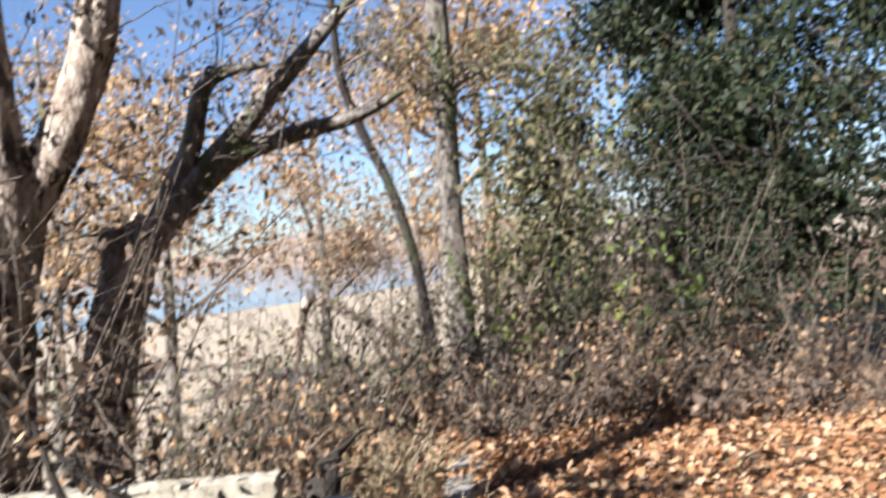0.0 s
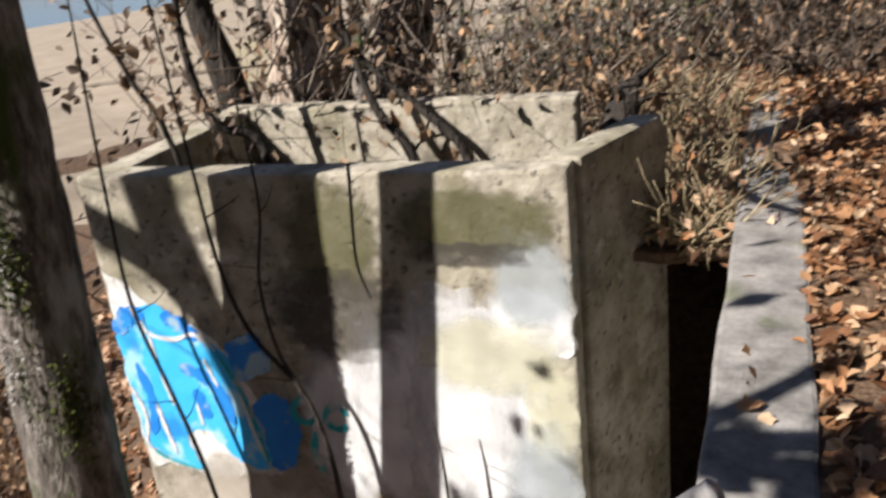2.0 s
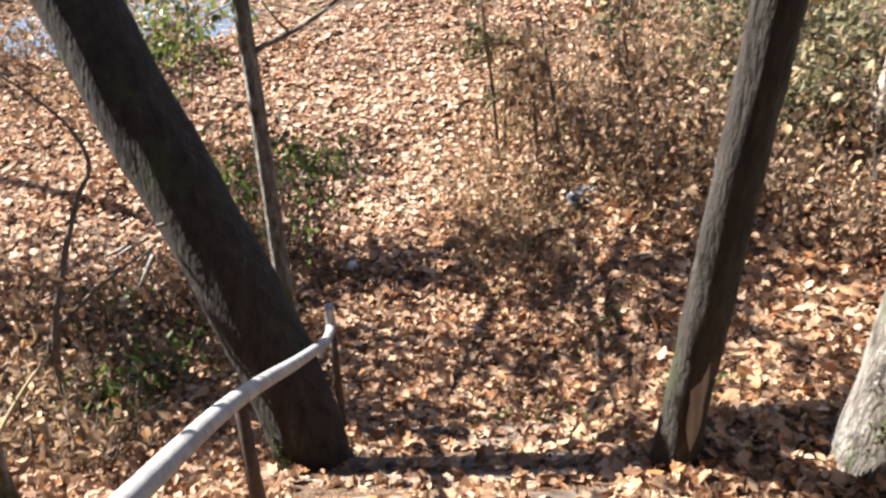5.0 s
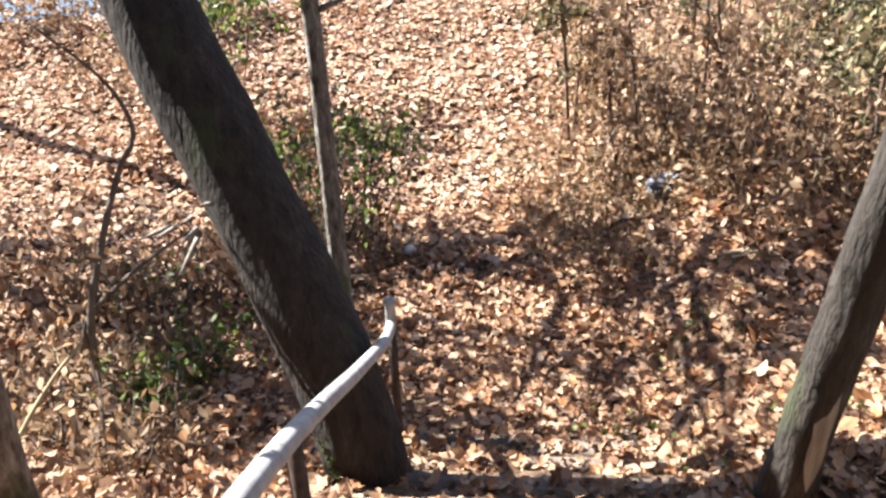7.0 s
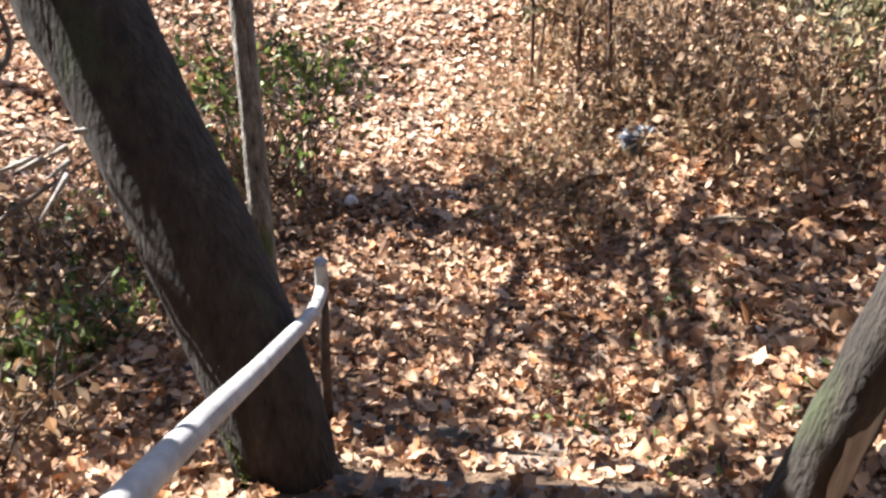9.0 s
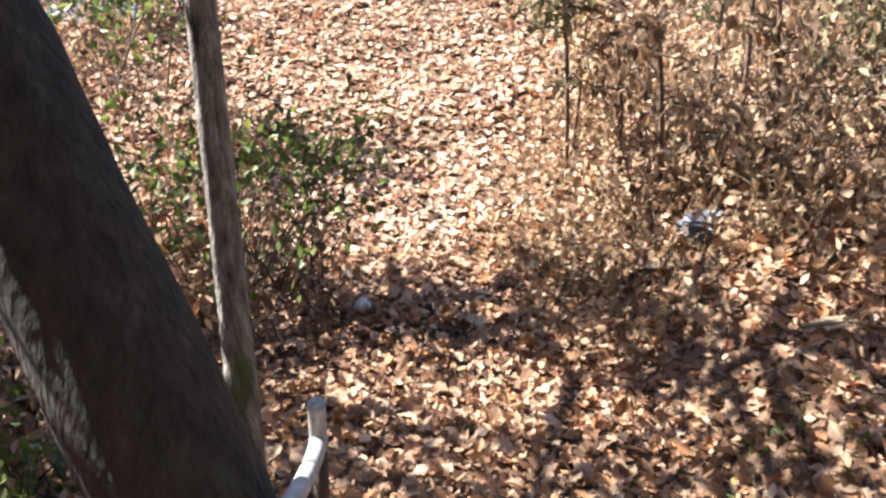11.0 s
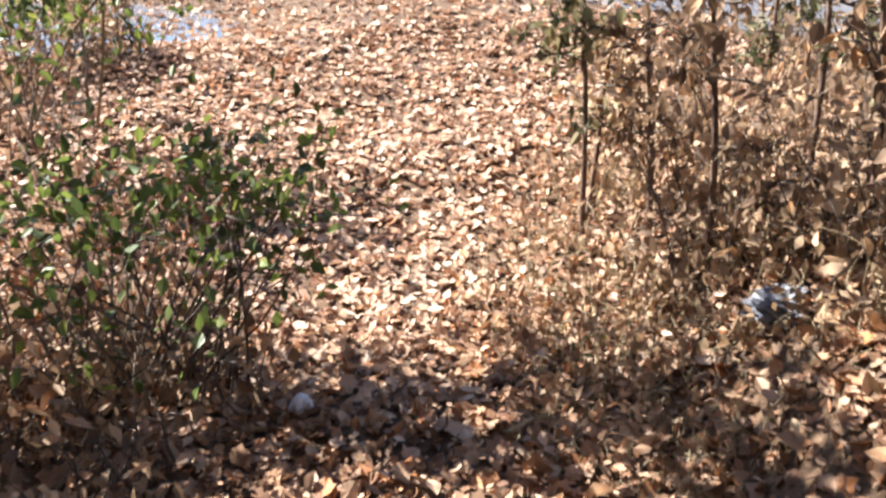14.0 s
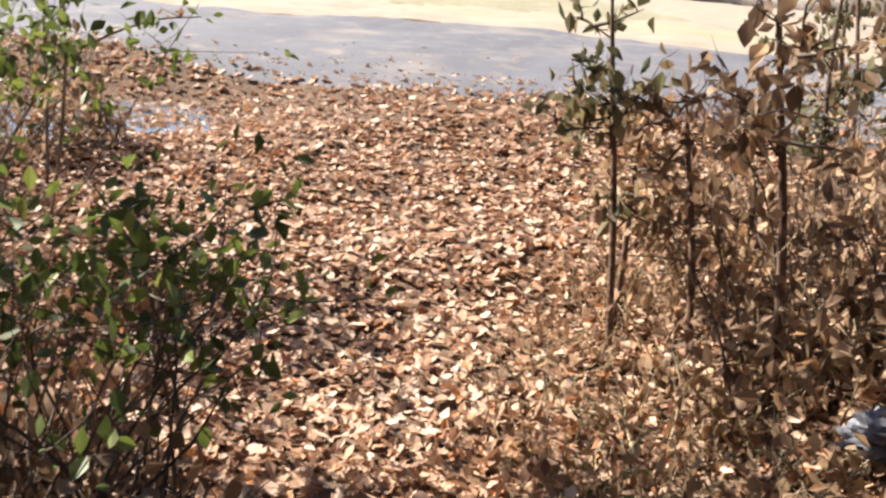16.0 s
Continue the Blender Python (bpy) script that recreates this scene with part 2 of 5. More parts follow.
FAR_WOOD = material("far_woods", [(0.3, (0.11, 0.09, 0.075)), (0.55, (0.2, 0.16, 0.13)), (0.8, (0.26, 0.22, 0.17))], 0.25, 1.0, 0)
GRASS_DRY = material("dry_grass", [(0.3, (0.182, 0.168, 0.098)), (0.7, (0.266, 0.238, 0.147))], 3, 0.95, 0.3)
WATER = bpy.data.materials.new("river_water")
WATER.use_nodes = True
wb = WATER.node_tree.nodes["Principled BSDF"]
wb.inputs["Base Color"].default_value, wb.inputs["Roughness"].default_value = (0.1, 0.13, 0.16, 1), 0.12
wt = WATER.node_tree.nodes.new("ShaderNodeTexNoise")
wt.inputs["Scale"].default_value = 0.6
wp = WATER.node_tree.nodes.new("ShaderNodeBump")
wp.inputs["Strength"].default_value = 0.25
WATER.node_tree.links.new(wt.outputs["Fac"], wp.inputs["Height"])
WATER.node_tree.links.new(wp.outputs[0], wb.inputs["Normal"])


# ---- mesh tools ----
class Geo:
    """Gathers vertices and faces for one mesh."""

    def __init__(self):
        self.v, self.f, self.count = [], [], 0

    def add(self, verts, faces):
        self.v.append(np.asarray(verts, float))
        self.f.extend((np.asarray(faces) + self.count).tolist())
        self.count += len(verts)
        return self

    def mesh(self, name, mat, smooth=True):
        me = bpy.data.meshes.new(name)
        me.from_pydata(np.concatenate(self.v).tolist(), [], self.f)
        me.materials.append(mat)
        if smooth:
            me.polygons.foreach_set("use_smooth", [True] * len(me.polygons))
        me.update()
        return me


def part(name, geo, mat, parent=None, label="", smooth=True):
    if isinstance(geo, bmesh.types.BMesh):
        me = bpy.data.meshes.new(name)
        geo.to_mesh(me)
        geo.free()
        me.materials.append(mat)
    else:
        me = geo.mesh(name, mat, smooth)
    ob = new(name, me)
    if parent is not None:
        ob.parent = parent
        ob.matrix_parent_inverse = parent.matrix_basis.inverted()
    return tagged(ob, label)


def thing(name, at, label, category, group="", kind=""):
    ob = new(name)
    ob.empty_display_size = 0.1
    ob.matrix_basis = Matrix.Translation(at)
    return tagged(ob, label, category, group, kind)


def smooth_path(points, n):
    """Catmull-Rom through the points, n samples."""
    p = np.asarray(points, float)
    if len(p) == 2:
        return p[0] + (p[1] - p[0]) * np.linspace(0, 1, n)[:, None]
    q = np.vstack([2 * p[0] - p[1], p, 2 * p[-1] - p[-2]])
    t = np.linspace(0, len(p) - 1 - 1e-6, n)
    i = t.astype(int)
    u = (t - i)[:, None]
    a, b, c, d = q[i], q[i + 1], q[i + 2], q[i + 3]
    return 0.5 * (2 * b + (c - a) * u + (2 * a - 5 * b + 4 * c - d) * u ** 2 + (3 * b - a - 3 * c + d) * u ** 3)


def tube(points, radii, sides=8, n=None, ridge=0.0, seed=0):
    """A tapered limb along the points, with bark ridges of that share of the radius."""
    n = n or max(4, 3 * len(points))
    c = smooth_path(points, n)
    r = np.interp(np.linspace(0, 1, n), np.linspace(0, 1, len(radii)), radii)
    d = np.gradient(c, axis=0)
    d /= np.linalg.norm(d, axis=1)[:, None] + 1e-9
    ref = np.where(abs(d[:, 2:3]) > 0.8, np.array([[1.0, 0, 0]]), np.array([[0, 0, 1.0]]))
    if abs(d[:, 2]).mean() > 0.5:
        ref = np.tile([[1.0, 0.05, 0]], (n, 1))
    u = np.cross(d, ref)
    u /= np.linalg.norm(u, axis=1)[:, None] + 1e-9
    w = np.cross(d, u)
    th = np.linspace(0, 2 * np.pi, sides, endpoint=False)
    rr = r[:, None] * np.ones(sides)
    if ridge:
        g = np.random.default_rng(seed)
        k = g.normal(0, 1, (max(3, n // 3), sides))
        rows = np.linspace(0, len(k) - 1.001, n)
        lo = rows.astype(int)
        f = (rows - lo)[:, None]
        long = k[lo] * (1 - f) + k[np.minimum(lo + 1, len(k) - 1)] * f
        lump = np.sin(th * 2 + g.uniform(0, 6)) * 0.6 + np.sin(th * 3 + np.linspace(0, 3, n)[:, None]) * 0.4
        rr = rr * (1 + ridge * (0.6 * long + lump + 0.3 * g.normal(0, 1, (n, sides))))
    v = c[:, None] + rr[..., None] * (np.cos(th)[None, :, None] * u[:, None] + np.sin(th)[None, :, None] * w[:, None])
    i = np.arange(n - 1)[:, None] * sides
    j = np.arange(sides)[None]
    k = (j + 1) % sides
    quads = np.stack([i + j, i + k, i + sides + k, i + sides + j], -1).reshape(-1, 4).tolist()
    quads += [list(range(sides))[::-1], list(range((n - 1) * sides, n * sides))]
    geo_v = v.reshape(-1, 3)
    return geo_v, quads


def add_tube(geo, *a, **k):
    v, f = tube(*a, **k)
    geo.v.append(v)
    geo.f.extend([[q + geo.count for q in face] for face in f])
    geo.count += len(v)


OVATE = (np.array([(0, 0, 0), (0.2, 0.25, 0.05), (0.3, 0.5, 0.08), (0.17, 0.8, 0.03), (0, 1.05, -0.06), (-0.17, 0.8, 0.03), (-0.3, 0.5, 0.08),
                   (-0.2, 0.25, 0.05), (0, 0.5, -0.03)], float), [(8, i, (i + 1) % 8) for i in range(8)])
LOBED = (np.array([(0, 0, 0), (0.3, 0.08, 0.06), (0.33, 0.28, 0.02), (0.52, 0.5, 0.12), (0.32, 0.6, 0.02), (0.16, 0.85, 0.04), (0, 1.08, -0.05),
                   (-0.16, 0.85, 0.04), (-0.32, 0.6, 0.02), (-0.52, 0.5, 0.12), (-0.33, 0.28, 0.02), (-0.3, 0.08, 0.06), (0, 0.42, -0.05)], float),
         [(12, i, (i + 1) % 12) for i in range(12)])
SMALL = (np.array([(0, 0, 0), (0.27, 0.45, 0.07), (0, 1, -0.05), (-0.27, 0.45, 0.07)], float), [(0, 1, 2), (0, 2, 3)])


def add_leaves(geo, at, size, shape=SMALL, tilt=1.2, droop=0.0, curl=1.0, rng=RNG):
    """Leaves at the places, turned at random; tilt: spread of the blade's slope in radians; droop: mean slope downwards."""
    at = np.asarray(at, float)
    n = len(at)
    if not n:
        return
    base, faces = shape
    size = np.broadcast_to(size, n) * rng.uniform(0.7, 1.3, n)
    yaw, pitch, roll = rng.uniform(0, 2 * np.pi, n), rng.normal(-droop, tilt, n), rng.normal(0, tilt, n)
    v = base[None] * np.ones((n, 1, 1))
    v[:, :, 2] *= (curl * rng.uniform(-0.6, 2.2, n))[:, None]
    v[:, :, 0] *= rng.uniform(0.75, 1.2, n)[:, None]
    v *= size[:, None, None]
    v[:, :, 1] -= 0.5 * size[:, None]

    def turn(v, a, i, j):
        c, s = np.cos(a)[:, None], np.sin(a)[:, None]
        x, y = v[:, :, i].copy(), v[:, :, j].copy()
        v[:, :, i], v[:, :, j] = c * x - s * y, s * x + c * y

    turn(v, roll, 2, 0)
    turn(v, pitch, 1, 2)
    turn(v, yaw, 0, 1)
    v += at[:, None]
    f = (np.asarray(faces)[None] + (np.arange(n) * len(base))[:, None, None]).reshape(-1, 3)
    geo.add(v.reshape(-1, 3), f)


def box_geo(geo, lo, hi, bevel=0.0, jitter=0.0, cuts=1, rng=RNG):
    """A block with bevelled, slightly worn edges."""
    bm = bmesh.new()
    bmesh.ops.create_cube(bm, size=1)
    lo, hi = np.array(lo, float), np.array(hi, float)
    for v in bm.verts:
        v.co = Vector((lo + (np.array(v.co) + 0.5) * (hi - lo)).tolist())
    if cuts > 1:
        bmesh.ops.subdivide_edges(bm, edges=bm.edges[:], cuts=cuts, use_grid_fill=True)
    if bevel:
        sharp = [e for e in bm.edges if len(e.link_faces) == 2 and e.calc_face_angle(0) > 0.5]
        bmesh.ops.bevel(bm, geom=sharp, offset=bevel, segments=2, affect="EDGES", profile=0.6)
    if jitter:
        for v in bm.verts:
            v.co += Vector(noise.noise_vector(v.co * 3.1)) * jitter + Vector(noise.noise_vector(v.co * 11)) * jitter * 0.4
    bm.verts.ensure_lookup_table()
    geo.add([v.co[:] for v in bm.verts] or np.zeros((0, 3)), np.zeros((0, 3), int))
    base = geo.count - len(bm.verts)
    geo.f.extend([[v.index + base for v in f.verts] for f in bm.faces])
    bm.free()
    return geo


# ---- the lie of the land ----
STAIR = np.array([-0.34, -1.02])          # left end of the top nosing
DOWN, ACROSS = np.array([-0.961, 0.276]), np.array([0.276, 0.961])
TREAD, RISER, WIDE = 0.29, 0.168, 1.5
WALL_Y, WALL_L, WALL_R, WALL_TOP = 3.25, -2.98, -0.775, 0.43


def step(x, a, b):
    t = np.clip((x - a) / (b - a), 0, 1)
    return t * t * (3 - 2 * t)


def lumps(x, y):
    return (0.05 * np.sin(1.3 * x + 0.7 * y) * np.sin(0.9 * y - 0.4 * x + 1) + 0.025 * np.sin(3.1 * x - 1.7 * y) * np.sin(2.3 * y + 1.1 * x)
            + 0.012 * np.sin(7.3 * x + 2 * y) * np.sin(6.1 * y - 3 * x))


def land(x, y):
    """Height of the ground."""
    x, y = np.asarray(x, float), np.asarray(y, float)
    s = (x - STAIR[0]) * DOWN[0] + (y - STAIR[1]) * DOWN[1]
    a = (x - STAIR[0]) * ACROSS[0] + (y - STAIR[1]) * ACROSS[1]
    bank = np.interp(s, [-1, 0.0, 4.35, 5.2, 6.2, 7.2, 9.0, 11, 13.2, 15, 18.5, 24, 32, 50, 90], [0, -0.02, -2.56, -2.74, -2.98, -3.1, -3.05, -2.86, -2.45, -2.28, -2.24, -2.2, -2.0, -1.7, -1.5])
    # foot of the concrete chamber: a shelf beside the stairs
    shelf = np.interp(x, [-14, -9, -7.5, -6.5, -6, -4.4, -3.3, -2.4, -0.8], [-2.3, -2.72, -2.55, -2.42, -2.36, -2.18, -1.95, -1.9, -1.85])
    right = step(a, 1.5, 2.15) * step(s, -0.4, 0.3)
    z = bank * (1 - right) + np.where(x > -9, np.minimum(shelf, 0.3), bank) * right
    z = np.where(x > -9, z, z * step(x, -14, -9) + bank * (1 - step(x, -14, -9)))
    # upper ground with its bank behind the chamber
    upper = 0.02 - 0.0 * x
    behind = upper - 2.75 * step(-x, 0.2, 7.5) - 0.6 * step(y, 10, 22)
    drop = step(y, 4.2, 4.75) * step(x, -13.5, -9.5)
    z = z * (1 - drop) + behind * drop
    z = np.where((x > -0.2) & (y > 0.4), upper, z)
    east = step(x, -0.6, 0.2) * step(-y, -0.45, 0.0)
    z = z * (1 - east) + upper * east
    z = np.where((x > WALL_R + 0.02) & (x < -0.16) & (y > 1.9) & (y < 5.25), -2.6, z)
    # the sand flat and the river bed; the lane's bank stays high
    flat = -2.75 + 0.25 * np.sin(0.05 * x) * np.sin(0.07 * y + 1)
    w = step(y + 0.55 * np.minimum(x, 0), 3.5, 12) * step(y, 8, 18) * (1 - step(x, 0.5, 6))
    z = z * (1 - w) + flat * w
    hollow = 1 - step(np.hypot((x + 14.1) / 1.5, (y + 1.5) / 2.9), 0.7, 1.7)
    z = z * (1 - hollow) - 2.74 * hollow
    bed = step(y - (100 + 1.49 * x), 0, 20) * step(y + 0.75 * x, 0, 18)
    return z - 3.0 * bed + lumps(x, y) * np.where(s < 5, 0.5, 1.0) * (1 - 0.9 * hollow)


def ground_sheet():
    """One sheet: fine where the path runs, coarse to the horizon."""
    xs = np.concatenate([[-1500, -800, -400, -220, -130, -90], np.arange(-70, -34, 1.5), np.arange(-34, -12, 0.4), np.arange(-12, 1.6, 0.1),
                         np.arange(1.6, 10, 0.4), [12, 16, 24, 40, 80, 200, 600, 1500]])
    ys = np.concatenate([[-1500, -500, -150, -60, -30, -16, -10], np.arange(-7, -2, 0.3), np.arange(-2, 9, 0.1), np.arange(9, 24, 0.5),
                         np.arange(24, 120, 3), [150, 250, 500, 900, 1500]])
    X, Y = np.meshgrid(xs, ys)
    Z = land(X, Y)
    V = np.stack([X, Y, Z], -1).reshape(-1, 3)
    nx = len(xs)
    i = (np.arange(len(ys) - 1)[:, None] * nx + np.arange(nx - 1)[None]).reshape(-1)
    F = np.stack([i, i + 1, i + nx + 1, i + nx], 1)
    cx, cy = V[F].mean(1)[:, 0], V[F].mean(1)[:, 1]
    pit = (cx > WALL_R - 0.05) & (cx < -0.2) & (cy > 1.9) & (cy < 3.75)
    g = Geo()
    g.add(V, F)
    me = g.mesh("ground", SOIL)
    me.materials.append(SAND)
    wob = 1.5 * np.sin(0.4 * cx) + 1.2 * np.sin(0.5 * cy + 1)
    sandy = ((cy + wob * 0.4 > 11.5) & (cx < 1.5) & (cx > -12)) | ((cx + wob * 0.3 <= -12) & (cy > 9.5)) | (cx < -27.0) | ((cx < -21.5) & (cy > 6)) | (cy > 40)
    me.polygons.foreach_set("material_index", sandy.astype(int).tolist())
    me.update()
    ob = new("ground", me)
    return tagged(ob, "leaf-strewn brown earth slope running out to a pale sand flat", "ground", kind="structure")


ground_sheet()


def sheet(name, pts_left, pts_right, lift, mat, label, category, n=200, across=26):
    """A strip laid on the land between two edges."""
    l, r = smooth_path(pts_left, n), smooth_path(pts_right, n)
    t = np.linspace(0, 1, across)[None, :, None]
    q = l[:, None] * (1 - t) + r[:, None] * t
    z = land(q[..., 0], q[..., 1]) + lift
    z[:, 0] -= 0.06
    z[:, -1] -= 0.06
    v = np.concatenate([q, z[..., None]], -1).reshape(-1, 3)
    i = (np.arange(n - 1)[:, None] * across + np.arange(across - 1)[None]).reshape(-1)
    g = Geo()
    g.add(v, np.stack([i, i + 1, i + across + 1, i + across], 1))
    return tagged(part(name, g, mat), label, category, kind="structure")


sheet("road", [(-60, -50), (-30, -16), (-16.2, 0.2), (-14.2, 2.9), (-12.6, 5.6), (-11.9, 8.2), (-11.9, 10.5), (-12.4, 13)],
      [(-76, -44), (-44, -14), (-27.3, 0.2), (-26.0, 6.0), (-23.4, 9.6), (-20.6, 11.6), (-19.0, 13.0), (-18.6, 15.0)], 0.05, ASPHALT, "grey asphalt lane dusted with sand and leaves", "road")
sheet("grass_verge", [(-70, -50), (-48, -12), (-37, 0), (-34, 9), (-32, 16)], [(-110, -60), (-90, -12), (-80, 0), (-74, 12), (-70, 24)], 0.04, GRASS_DRY, "dry yellow-green grass beyond the lane", "grass")
wg = Geo()
wg.add([(-1600, -900, -4.3), (500, -900, -4.3), (500, 1600, -4.3), (-1600, 1600, -4.3)], [(0, 1, 2, 3)])
tagged(part("water", wg, WATER), "calm blue-grey river water beyond the sand", "river", kind="structure")


def far_woods():
    g = Geo()
    ang = np.radians(np.arange(-60, 205, 0.35))
    rows = []
    for k, (frac, back) in enumerate([(0, 0), (0.45, 1), (0.8, 3), (1.0, 8), (0.7, 30)]):
        hgt = (11 + 4 * np.sin(ang * 9) + 2.5 * np.sin(ang * 31 + 1) + RNG.normal(0, 1.1, len(ang))) * frac
        rad = 430 + 60 * np.sin(ang * 3) + back
        rows.append(np.stack([rad * np.cos(ang) - 30, rad * np.sin(ang) + 20, -4.6 + hgt], 1))
    v = np.concatenate(rows)
    n = len(ang)
    i = (np.arange(4)[:, None] * n + np.arange(n - 1)[None]).reshape(-1)
    g.add(v, np.stack([i, i + 1, i + n + 1, i + n], 1))
    return tagged(part("backdrop", g, FAR_WOOD), "low bare brown woods along the far river bank", "far bank", kind="structure")


far_woods()


# ---- concrete chamber, kerb and stairs ----
def wall_block(name, lo, hi, parent, label=""):
    return part(name, box_geo(Geo(), lo, hi, 0.014, 0.003, cuts=5), CONCRETE, parent, label, smooth=False)


chamber = thing("concrete_chamber", (-1.9, 3.2, -2.3), "weathered open-topped concrete chamber with spray-painted front wall", "concrete structure")
wall_block("front_wall", (WALL_L, WALL_Y, -2.6), (WALL_R, WALL_Y + 0.16, WALL_TOP), chamber, "sunlit concrete wall covered in blue and white spray paint")
flare = wall_block("side_wall", (WALL_R - 0.15, WALL_Y + 0.163, -2.6), (WALL_R + 0.002, 4.08, WALL_TOP + 0.004), chamber)
for v in flare.data.vertices:  # this wall splays outwards from the front corner
    v.co.x += 0.4 * max(0.0, v.co.y - WALL_Y - 0.1)
wall_block("side_wall", (WALL_L - 0.003, WALL_Y + 0.16, -2.6), (WALL_L + 0.16, 4.5, WALL_TOP - 0.01), chamber)
wall_block("back_wall", (WALL_L, 4.5, -2.6), (-0.95, 4.66, WALL_TOP), chamber)
g = Geo()
box_geo(g, (WALL_L + 0.16, WALL_Y + 0.16, -1.0), (WALL_R - 0.15, 4.5, -0.35), 0, 0.03, cuts=5)
part("silt_fill", g, SOIL, chamber, "dark leaf mould filling the chamber")


PATCHES = []


def blot(name, pts, mat, lift, parent, label=""):
    """A sprayed patch on the front wall: a closed smooth outline (x, z), a little proud of the concrete."""
    p = np.array([(x, z, 0) for x, z in pts] + [(pts[0][0], pts[0][1], 0)])
    c = smooth_path(p, 12 * len(pts))[:-1, :2]
    edge = np.random.default_rng(len(PATCHES))
    PATCHES.append(name)
    c += np.clip(edge.normal(0, 0.0022, c.shape), -0.003, 0.003)
    c += 0.008 * np.stack([np.sin(37 * c[:, 1]), np.sin(41 * c[:, 0])], 1) + 0.004 * np.stack([np.sin(113 * c[:, 1]), np.sin(97 * c[:, 0])], 1)
    y = WALL_Y - 0.004 - lift * 0.6
    tris = tessellate_polygon([[Vector((x, z, 0)) for x, z in c]])
    bm = bmesh.new()
    vs = [bm.verts.new((x, y, z)) for x, z in c]
    for t in tris:
        f = bm.faces.new([vs[i] for i in t])
        f.normal_update()
        if f.normal.y > 0:
            f.normal_flip()
    return part(name, bm, mat, parent, label)


front = chamber.children[0]


def stroke(name, pts, width, mat, lift, parent, label=""):
    """One pass of the spray can: a ribbon of that width along the points (x, z), round at its ends."""
    c = smooth_path([(x, 0, z) for x, z in pts], 10 * len(pts))[:, [0, 2]]
    d = np.gradient(c, axis=0)
    d /= np.linalg.norm(d, axis=1)[:, None] + 1e-9
    side = np.stack([-d[:, 1], d[:, 0]], 1)
    u = np.linspace(0, 1, len(c))
    half = width * 0.5 * np.minimum(1, 6 * np.minimum(u + 0.05, 1.05 - u)) * (1 + 0.18 * np.sin(19 * u + 40 * pts[0][0]) + 0.1 * np.sin(47 * u))
    y = WALL_Y - 0.004 - lift * 0.6
    v = np.concatenate([c + side * half[:, None], c - side * half[:, None]])
    n, i = len(c), np.arange(len(c) - 1)
    g = Geo()
    g.add(np.stack([v[:, 0], np.full(2 * n, y), v[:, 1]], 1), np.stack([i, i + n, i + n + 1, i + 1], 1))
    return part(name, g, mat, parent, label)


# solid paint: white ground of the lettering, the blue letter and its strokes
blot("paint_patch", [(-2.96, -0.02), (-2.86, -0.09), (-2.72, -0.21), (-2.54, -0.29), (-2.42, -0.38), (-2.3, -0.62), (-2.25, -0.9), (-2.22, -1.06), (-2.4, -1.09), (-2.6, -1.12), (-2.8, -1.06), (-2.96, -1.0)],
     P_WHITE, 0.0, front, "white ground sprayed behind the blue letter")
blot("paint_patch", [(-2.97, -0.33), (-2.86, -0.21), (-2.68, -0.2), (-2.52, -0.33), (-2.4, -0.43), (-2.34, -0.63), (-2.28, -0.86), (-2.26, -1.03), (-2.42, -1.02), (-2.5, -0.94), (-2.58, -0.86), (-2.66, -0.85),
                     (-2.71, -0.95), (-2.66, -1.07), (-2.82, -1.03), (-2.94, -0.95), (-2.97, -0.7)], P_SKY, 0.004, front, "bright sky-blue sprayed letter")
# the letter's shadowed part: tree shade is put into the deeper blue of these blots
blot("paint_patch", [(-2.39, -0.48), (-2.37, -0.36), (-2.22, -0.32), (-2.17, -0.42), (-2.2, -0.5), (-2.32, -0.56)], P_BLUE, 0.0075, front, "sky-blue letter part, tree shadow put into its deeper blue")
blot("paint_patch", [(-2.31, -0.69), (-2.2, -0.61), (-2.11, -0.68), (-2.08, -0.83), (-2.15, -1.0), (-2.26, -1.03), (-2.27, -0.86)], P_BLUE, 0.0075, front, "sky-blue letter part, tree shadow put into its deeper blue")
for pts, w in (([(-2.97, -0.34), (-2.87, -0.24), (-2.8, -0.28)], 0.09), ([(-2.7, -0.24), (-2.6, -0.28), (-2.53, -0.36)], 0.07), ([(-2.9, -0.5), (-2.86, -0.72), (-2.9, -0.9)], 0.05),
               ([(-2.66, -0.5), (-2.5, -0.58), (-2.42, -0.8)], 0.07), ([(-2.6, -0.62), (-2.56, -0.78)], 0.06)):
    stroke("paint_patch", pts, w, P_BLUE, 0.0085, front, "deeper blue stroke in the letter")
for pts, w in (([(-2.86, -0.2), (-2.79, -0.33), (-2.66, -0.36), (-2.54, -0.33), (-2.44, -0.41)], 0.022), ([(-2.79, -0.33), (-2.77, -0.55), (-2.74, -0.72)], 0.016), ([(-2.84, -0.72), (-2.82, -0.86), (-2.79, -1.0)], 0.022),
               ([(-2.36, -0.62), (-2.33, -0.82), (-2.29, -0.98)], 0.016), ([(-2.52, -0.45), (-2.47, -0.6)], 0.014), ([(-2.97, -0.62), (-2.92, -0.78), (-2.95, -0.95)], 0.02), ([(-2.61, -0.7), (-2.6, -0.82)], 0.014)):
    stroke("paint_patch", pts, w, P_WHITE, 0.0105, front, "thin white highlight stroke in the letter")
for pts, w in (([(-2.44, -0.41), (-2.36, -0.6), (-2.3, -0.85), (-2.27, -1.04)], 0.016), ([(-2.97, -0.95), (-2.85, -1.03), (-2.66, -1.08)], 0.018)):
    stroke("paint_patch", pts, w, P_TEAL, 0.0115, front, "teal outline of the letter")
